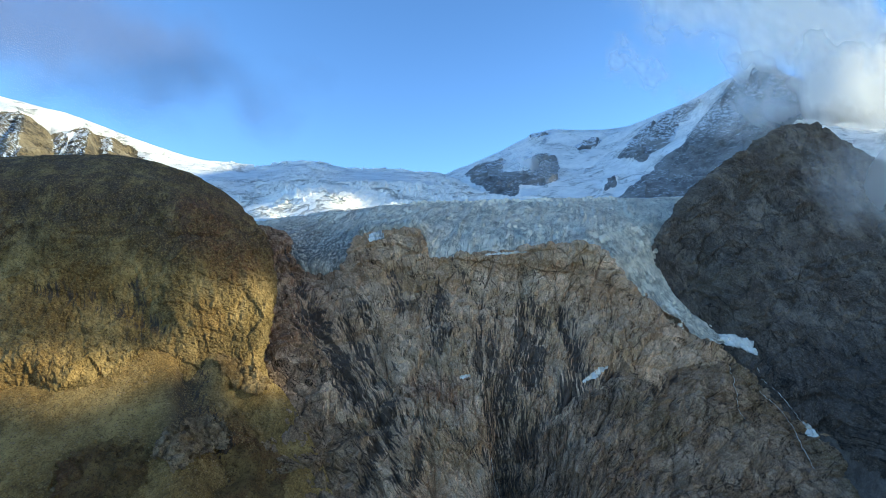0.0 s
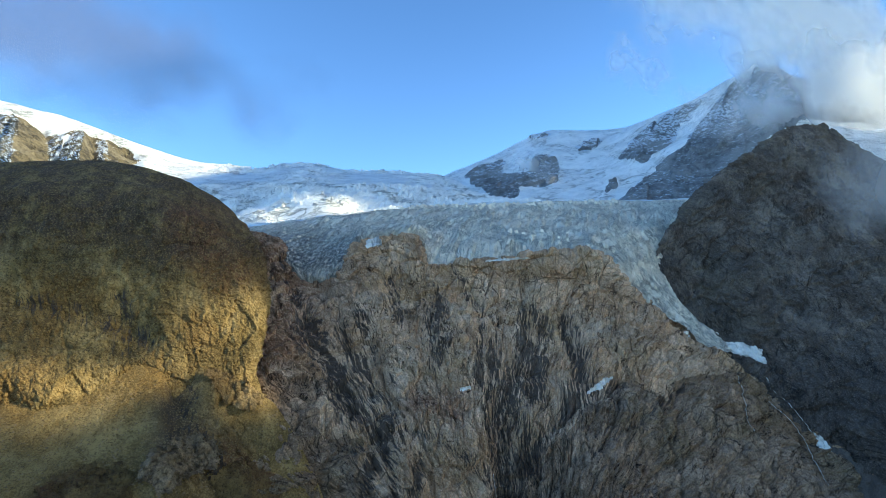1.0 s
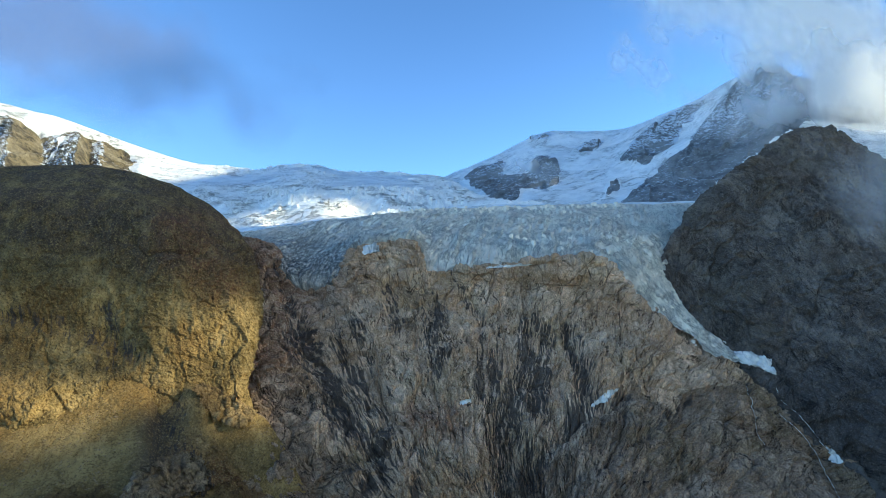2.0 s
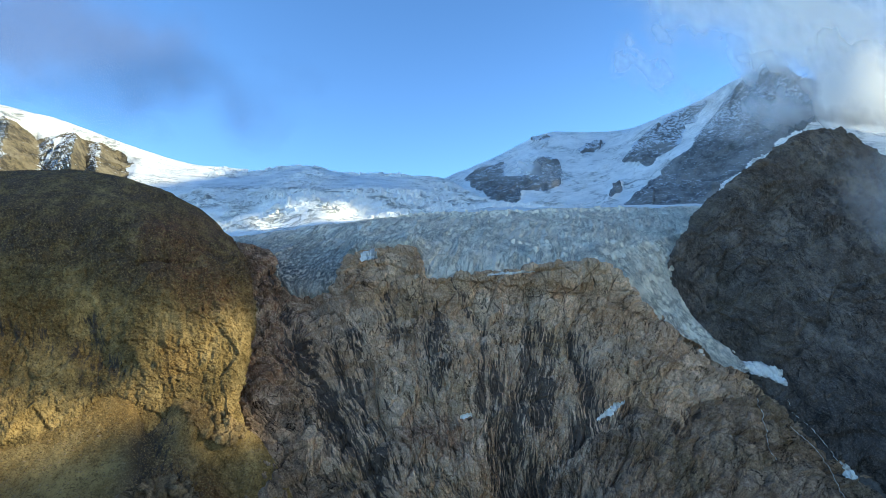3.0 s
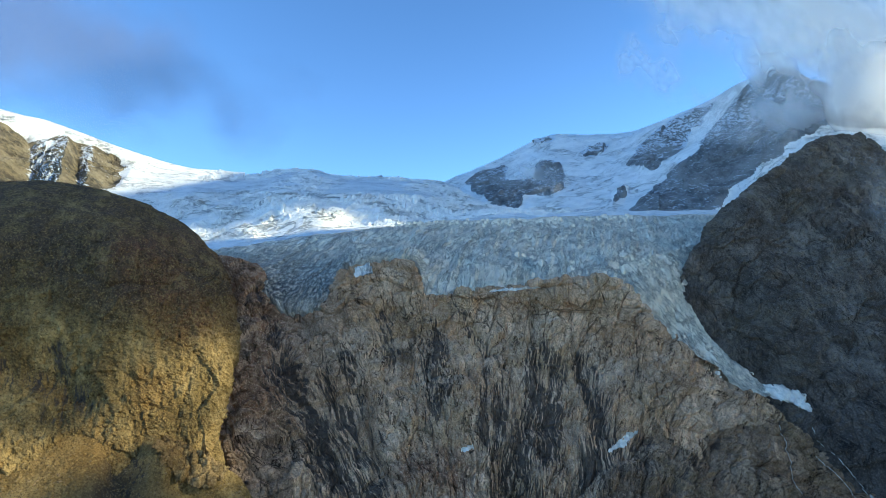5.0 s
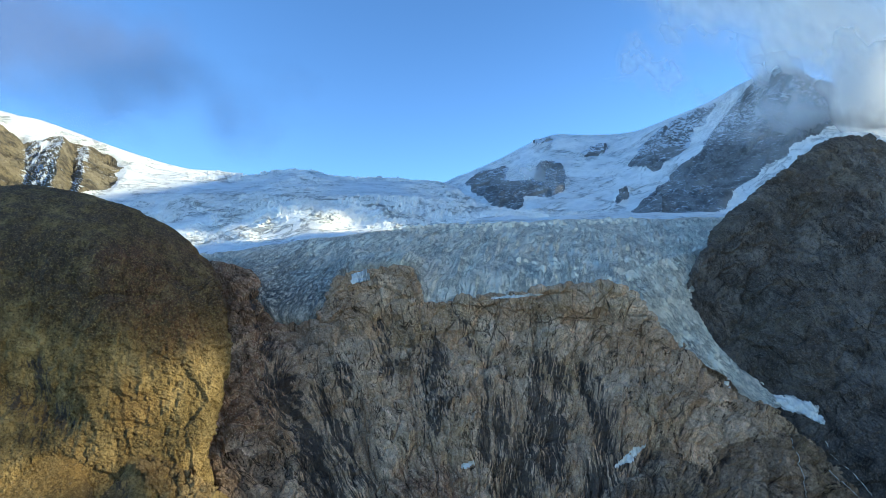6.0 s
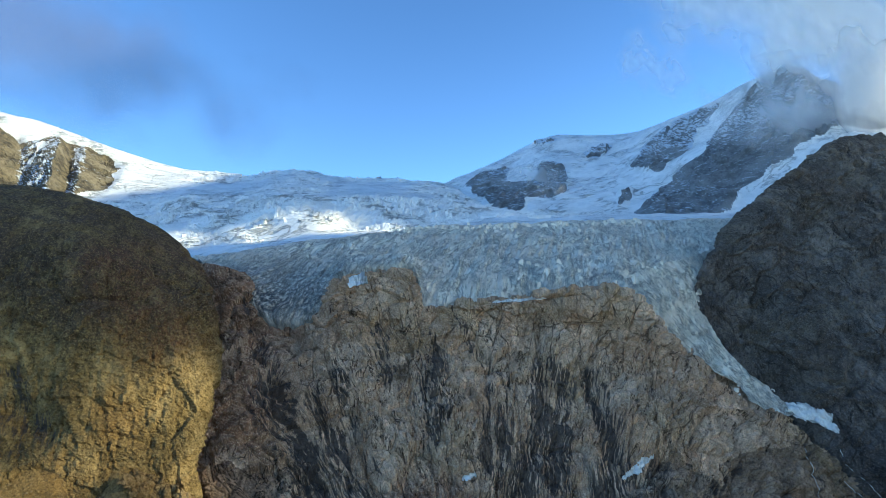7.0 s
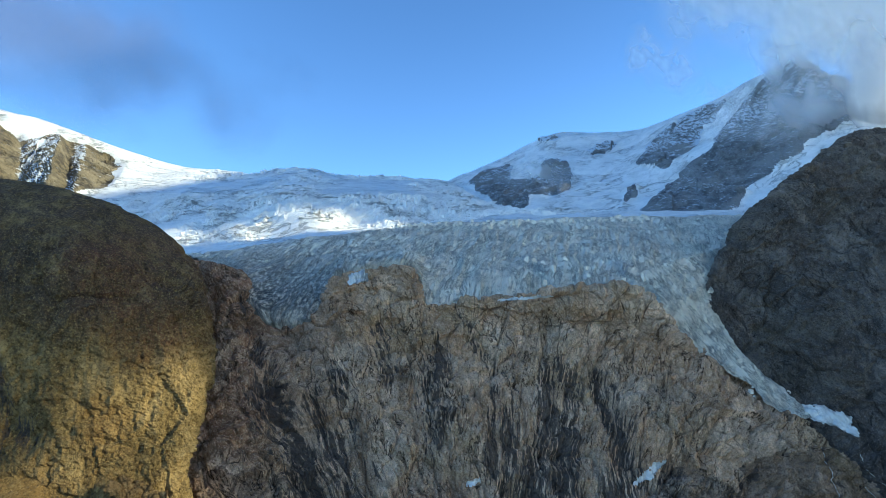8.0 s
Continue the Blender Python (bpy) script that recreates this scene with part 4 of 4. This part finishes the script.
d = 6 * fbm(p, 180, 3) + broken * (10 * ridged(side, 50, 4, 0.6, 8) + 7 * facets(side * (1.4, 1, 1), 22, 7, 0.3) + 1.5 * facets(p, 9, 8, 0.2)) + 0.8 * fbm(p, 15, 3)
for x, y, wide, high in ((-160, 1080, 55, 16), (-310, 1045, 45, 10)):
    d += high * np.exp(-((p[:, 0] - x) ** 2 + (p[:, 1] - y) ** 2) / wide**2)
neve_grid = displaced(g, d)
upper_glacier = thing("upper_glacier", "white crevassed upper glacier and icefall", "glacier")
neve_ice = sheet("ice", neve_grid, SNOW, False, None, upper_glacier)
far = np.exp(-(((p[:, 1] - 1930) / 60) ** 2)) * ((p[:, 0] > -760) & (p[:, 0] < -250)) + 0.5 * np.exp(-(((p[:, 1] - 1180) / 40) ** 2)) * ((p[:, 0] > -350) & (p[:, 0] < 60))
seracs(neve_ice, neve_grid, far, 200, 7, 1.5, r, SNOW)

# ---- far mountains ----
g = loft(WEST, 400, 240)
p = g.reshape(-1, 3)
FACE = [(-1946, 930), (-1500, 880), (-1331, 844), (-1235, 796), (-1185, 803), (-1095, 791), (-1000, 740), (-926, 678), (-880, 620), (-900, 560), (-1946, 560)]
bare = tidy(torn(centres(g), FACE, 60, 18), g.shape)
side = np.stack((p[:, 0] * 0.8 + 0.3 * p[:, 2], p[:, 1] * 0.3, p[:, 2] * 0.15), axis=1)
rocky = raised(g, FACE, 4)
# three buttresses: how far the face stands out, by bearing along the mountain
out = np.interp(p[:, 0] / p[:, 1] + 0.012 * fbm(p, 120, 3, 0.5, 5), [-1.0, -0.92, -0.87, -0.80, -0.745, -0.677, -0.652, -0.632, -0.575], [15, 50, 5, 50, 0, 55, 18, 42, 0])
lee = np.interp(p[:, 0] / p[:, 1], [-0.875, -0.865, -0.805, -0.795, -0.75, -0.74, -0.682, -0.672, -0.656, -0.648, -0.635, -0.625], [0, 1, 1, 0, 0, 1, 1, 0, 0, 1, 1, 0])
d = 8 * fbm(p, 150, 3) + rocky * (out - 25 + 9 * facets(side, 50, 3) + 7 * ridged(side, 40, 4, 0.6) + 4 * facets(p, 16, 4))
west_grid = displaced(g, d)
snow_mountain = thing("snow_mountain", "white snow mountain with bare ochre rock faces", "mountain")
sheet("snow_cap", west_grid, SNOW, True, ~bare, snow_mountain, "smooth white snow slope")
sheet("rock_face", west_grid, DUSTED, False, bare, snow_mountain, "ochre rock buttresses dusted with snow", {"dust": 1.3 * lee - 0.2})
for poly in ([(-1145, 671), (-1125, 695), (-1150, 740), (-1185, 785), (-1160, 785), (-1125, 725), (-1110, 690)],):
    ob = lay_snow("snow_patch", west_grid, poly, "white snow patch caught in a rock gully", SNOW, 2, (30, 5), "snow patches")

g = loft(EAST, 480, 310)
p = g.reshape(-1, 3)
BANDS = [
    [(76, 700), (149, 760), (236, 780), (206, 690), (282, 676), (324, 756), (391, 738), (363, 640), (301, 594), (229, 590), (204, 548), (139, 560)],
    [(554, 700), (630, 785), (736, 873), (800, 902), (835, 900), (790, 850), (678, 738), (570, 650)],
    [(440, 515), (552, 600), (672, 694), (812, 836), (862, 900), (903, 940), (1060, 940), (1300, 900), (1300, 760), (1064, 715), (890, 700), (796, 668), (757, 620), (672, 571), (622, 531), (585, 491), (489, 480)],
    [(334, 885), (372, 910), (433, 905), (387, 873)],
    [(467, 796), (543, 845), (595, 835), (495, 772)],
    [(415, 540), (465, 596), (502, 608), (445, 550)],
]
c = centres(g)
which = np.zeros(len(c), int)
rocky = np.zeros(len(p))
for k, poly in enumerate(BANDS):
    which[tidy(torn(c, poly, 60, 16, 50), g.shape)] = k + 1
    rocky = np.maximum(rocky, raised(g, poly, 3))
side = np.stack((p[:, 0] * 0.8 - 0.5 * p[:, 2], p[:, 1] * 0.5, p[:, 2] * 0.25), axis=1)
d = 10 * fbm(p, 200, 4) + rocky * (6 + 12 * facets(side, 50, 3) + 7 * ridged(side, 30, 4, 0.6) + 2.5 * facets(p, 14, 4)) + (1 - rocky) * 2.5 * ridged(p, 60, 4, 0.5, 6) * smooth(0, 0.3, fbm(p, 250, 2))
east_grid = displaced(g, d)
snow_peak = thing("snow_peak", "snow peak with grey rock bands rising into cloud", "mountain")
sheet("snow_field", east_grid, SNOW, True, which == 0, snow_peak, "wind-packed blue-white snow slopes")
for k in range(len(BANDS)):
    if (which == k + 1).any():
        sheet("rock_band", east_grid, DUSTED_GREY, False, which == k + 1, snow_peak, "dark grey rock band dusted with snow", {"dust": 1.1 * smooth(650, 850, p[:, 2] + 60 * fbm(p, 120, 3)) - 0.3})

# ---- snow patches on the rocks ----
lay_snow("snow_patch", wall_grid, [(141, 203), (150, 210), (162, 215.5), (181, 220), (168, 214), (154, 206)], "slim white snow patch on a rock slab", thick=0.4, fray=(6, 0.5), group="snow patches")
lay_snow("snow_patch", wall_grid, [(16, 210), (17, 213), (26, 214), (27, 211)], "small white snow patch on a rock ledge", thick=0.4, fray=(5, 0.6), group="snow patches")
lay_snow("snow_patch", wall_grid, [(-90, 362), (-74, 367), (-70, 357), (-88, 353)], "white ice slab fallen on the rock below the glacier", thick=2, fray=(6, 2), group="snow patches", before=668)
lay_snow("snow_patch", wall_grid, [(-14, 336), (46, 339), (101, 343), (104, 341), (50, 337), (-12, 334)], "thin white snow strip along the foot of the ice", thick=0.5, fray=(7, 1.5), before=656, group="snow patches")
lay_snow("snow_patch", ridge_grid, [(375, 159), (381, 157), (390, 139), (386, 135), (379, 146)], "long white snow patch in a dark gully", thick=1.2, fray=(6, 1.2), group="snow patches")
lay_snow("snow_patch", ridge_grid, [(300, 247), (318, 243), (338, 243), (351, 238), (349, 224), (336, 230), (322, 234), (308, 238)], "white avalanche snow at the foot of the ice tongue", thick=1.5, group="snow patches")


# ---- outcrops and heath on the scree ----
p = scree_grid.reshape(-1, 3)
crags = displaced(scree_grid, 2.5 + 6 * np.maximum(facets(p, 11, 3, 0.4), -0.2) + 2 * facets(p, 5, 5, 0.3))
lay_snow("rock_outcrop", crags, [(-196, 201), (-177, 202), (-163, 188), (-165, 180), (-178, 178), (-192, 187)], "grey cracked rock outcrop standing out of the scree", GREY_CRAG, 0.3, (10, 4), "", 1e9, "rock")
lay_snow("rock_outcrop", crags, [(-186, 246), (-165, 252), (-148, 244), (-138, 226), (-150, 210), (-172, 216)], "ochre broken rock rib at the foot of the bluff", CRAG, 0.3, (10, 4), "", 1e9, "rock")
tufts = displaced(scree_grid, 1.0 + 1.2 * fbm(p, 7, 3, 0.6, 5) + 0.8 * facets(p, 3, 8))
lay_snow("heath_patch", tufts, [(-250, 189), (-229, 195), (-204, 190), (-194, 176), (-200, 168), (-233, 171)], "dark brown heath patch with low green tufts on the scree", HEATH, 0.3, (12, 7), "heath patches", 1e9, "heath")
lay_snow("heath_patch", tufts, [(-168, 176), (-150, 178), (-128, 164), (-120, 140), (-150, 140)], "rusty brown heath patch low on the scree", HEATH, 0.3, (12, 6), "heath patches", 1e9, "heath")

# ---- streams ----
def stream(points, g, width, label):
    """A thread of white water laid over the rock."""
    line = spline(points, 40)
    flat = g.reshape(-1, 3)
    low, high = line.min(axis=0) - 15, line.max(axis=0) + 15
    flat = flat[((flat > low) & (flat < high)).all(axis=1)]
    out = []
    for k, q in enumerate(line):
        near = flat[np.argmin(np.sum((flat - q) ** 2 * (1, 0.15, 1), axis=1))]
        out.append(near + np.array((0.3 * math.sin(k * 1.7), -1.3, 0.8)))
    cu = bpy.data.curves.new("stream", "CURVE")
    cu.dimensions, cu.bevel_depth, cu.bevel_resolution = "3D", width, 1
    s = cu.splines.new("POLY")
    s.points.add(len(out) - 1)
    for pt, q in zip(s.points, out):
        pt.co = (*q, 1)
        pt.radius = random.uniform(0.5, 1.2)
    cu.materials.append(OLD_SNOW)
    tagged(new("stream", cu), label, "stream", "meltwater streams")


stream([(45, 491, 143), (52, 485, 130), (56, 476, 115)], wall_grid, 0.22, "thin white meltwater stream falling through a gorge")
stream([(347, 603, 210), (352, 599, 197), (368, 581, 173), (378, 570, 151)], ridge_grid, 0.22, "thin meltwater stream along the foot of the ridge")
stream([(317, 602, 215), (309, 568, 172), (310, 562, 163)], wall_grid, 0.22, "thin meltwater stream on dark rock")
stream([(343, 584, 186), (363, 569, 160), (366, 540, 118)], wall_grid, 0.2, "thin meltwater stream on dark rock")


# ---- stones on the scree ----
def stone_mesh(k):
    q = random.Random(90 + k)
    bm = bmesh.new()
    bmesh.ops.create_icosphere(bm, subdivisions=1, radius=0.5)
    for w in bm.verts:
        w.co = Vector((w.co.x * q.uniform(0.7, 1.3), w.co.y * q.uniform(0.7, 1.3), w.co.z * q.uniform(0.5, 0.9)))
    me = bpy.data.meshes.new("boulder")
    bm.to_mesh(me)
    bm.free()
    me.materials.append(STONE)
    return me


STONES = [stone_mesh(k) for k in range(8)]
flat = scree_grid[20:].reshape(-1, 3)
for i in r.choice(len(flat), 280, False):
    ob = new("boulder", STONES[r.integers(8)])
    s = 1.1 + 3.2 * r.random() ** 3
    ob.matrix_world = pose(*flat[i], r.uniform(-20, 20), r.uniform(-20, 20), r.uniform(0, 360)) @ Matrix.Scale(s, 4)
    ob.parent = scree_slope
spots = flat[r.choice(len(flat), 9000)] + r.normal(0, 0.6, (9000, 3)) * (1, 1, 0)
unit = np.array([(1, 0, 0), (-0.5, 0.8, 0), (-0.5, -0.8, 0), (0, 0, 0.8)])
size = 0.35 + 0.8 * r.random((9000, 1, 1)) ** 2
verts = (spots[:, None] + size * (unit * r.uniform(0.7, 1.3, (9000, 4, 3)))).reshape(-1, 3)
i = np.arange(9000)[:, None, None] * 4
faces = (i + np.array([(0, 1, 3), (1, 2, 3), (2, 0, 3)])).reshape(-1, 3)
ob = new("pebbles", mesh_from("pebbles", verts, faces, STONE, False))
ob.parent = scree_slope
tagged(ob, "small loose stones", kind="stuff")


# ---- clouds in view ----
def cloud(name, label, centre, wide, high, deep, layers, density, material, seed, tilt=0.0):
    """A drifting cloud: several torn, bulging veils one behind another."""
    top = thing(name, label, "cloud")
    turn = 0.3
    a, b = np.meshgrid(np.linspace(-1, 1, 90), np.linspace(1, -1, 60))
    for k in range(layers):
        f = (k + 0.5) / layers - 0.5
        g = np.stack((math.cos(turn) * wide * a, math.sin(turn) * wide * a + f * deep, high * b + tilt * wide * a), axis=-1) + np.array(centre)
        p = g.reshape(-1, 3)
        edge = np.hypot(a, b).ravel() + 0.55 * fbm(p, 0.7 * high, 4, 0.5, seed + k)
        dense = density * (1 - smooth(0.1, 0.95, edge))
        g = g + np.array((0, 1, 0)) * (0.12 * deep * fbm(p, high, 2, 0.5, seed + 9 + k)).reshape(a.shape)[..., None]
        some = dense[quads(g)].max(axis=1) > 0.004
        sheet("veil", g, material, True, some, top, marks={"dense": dense})
    return top


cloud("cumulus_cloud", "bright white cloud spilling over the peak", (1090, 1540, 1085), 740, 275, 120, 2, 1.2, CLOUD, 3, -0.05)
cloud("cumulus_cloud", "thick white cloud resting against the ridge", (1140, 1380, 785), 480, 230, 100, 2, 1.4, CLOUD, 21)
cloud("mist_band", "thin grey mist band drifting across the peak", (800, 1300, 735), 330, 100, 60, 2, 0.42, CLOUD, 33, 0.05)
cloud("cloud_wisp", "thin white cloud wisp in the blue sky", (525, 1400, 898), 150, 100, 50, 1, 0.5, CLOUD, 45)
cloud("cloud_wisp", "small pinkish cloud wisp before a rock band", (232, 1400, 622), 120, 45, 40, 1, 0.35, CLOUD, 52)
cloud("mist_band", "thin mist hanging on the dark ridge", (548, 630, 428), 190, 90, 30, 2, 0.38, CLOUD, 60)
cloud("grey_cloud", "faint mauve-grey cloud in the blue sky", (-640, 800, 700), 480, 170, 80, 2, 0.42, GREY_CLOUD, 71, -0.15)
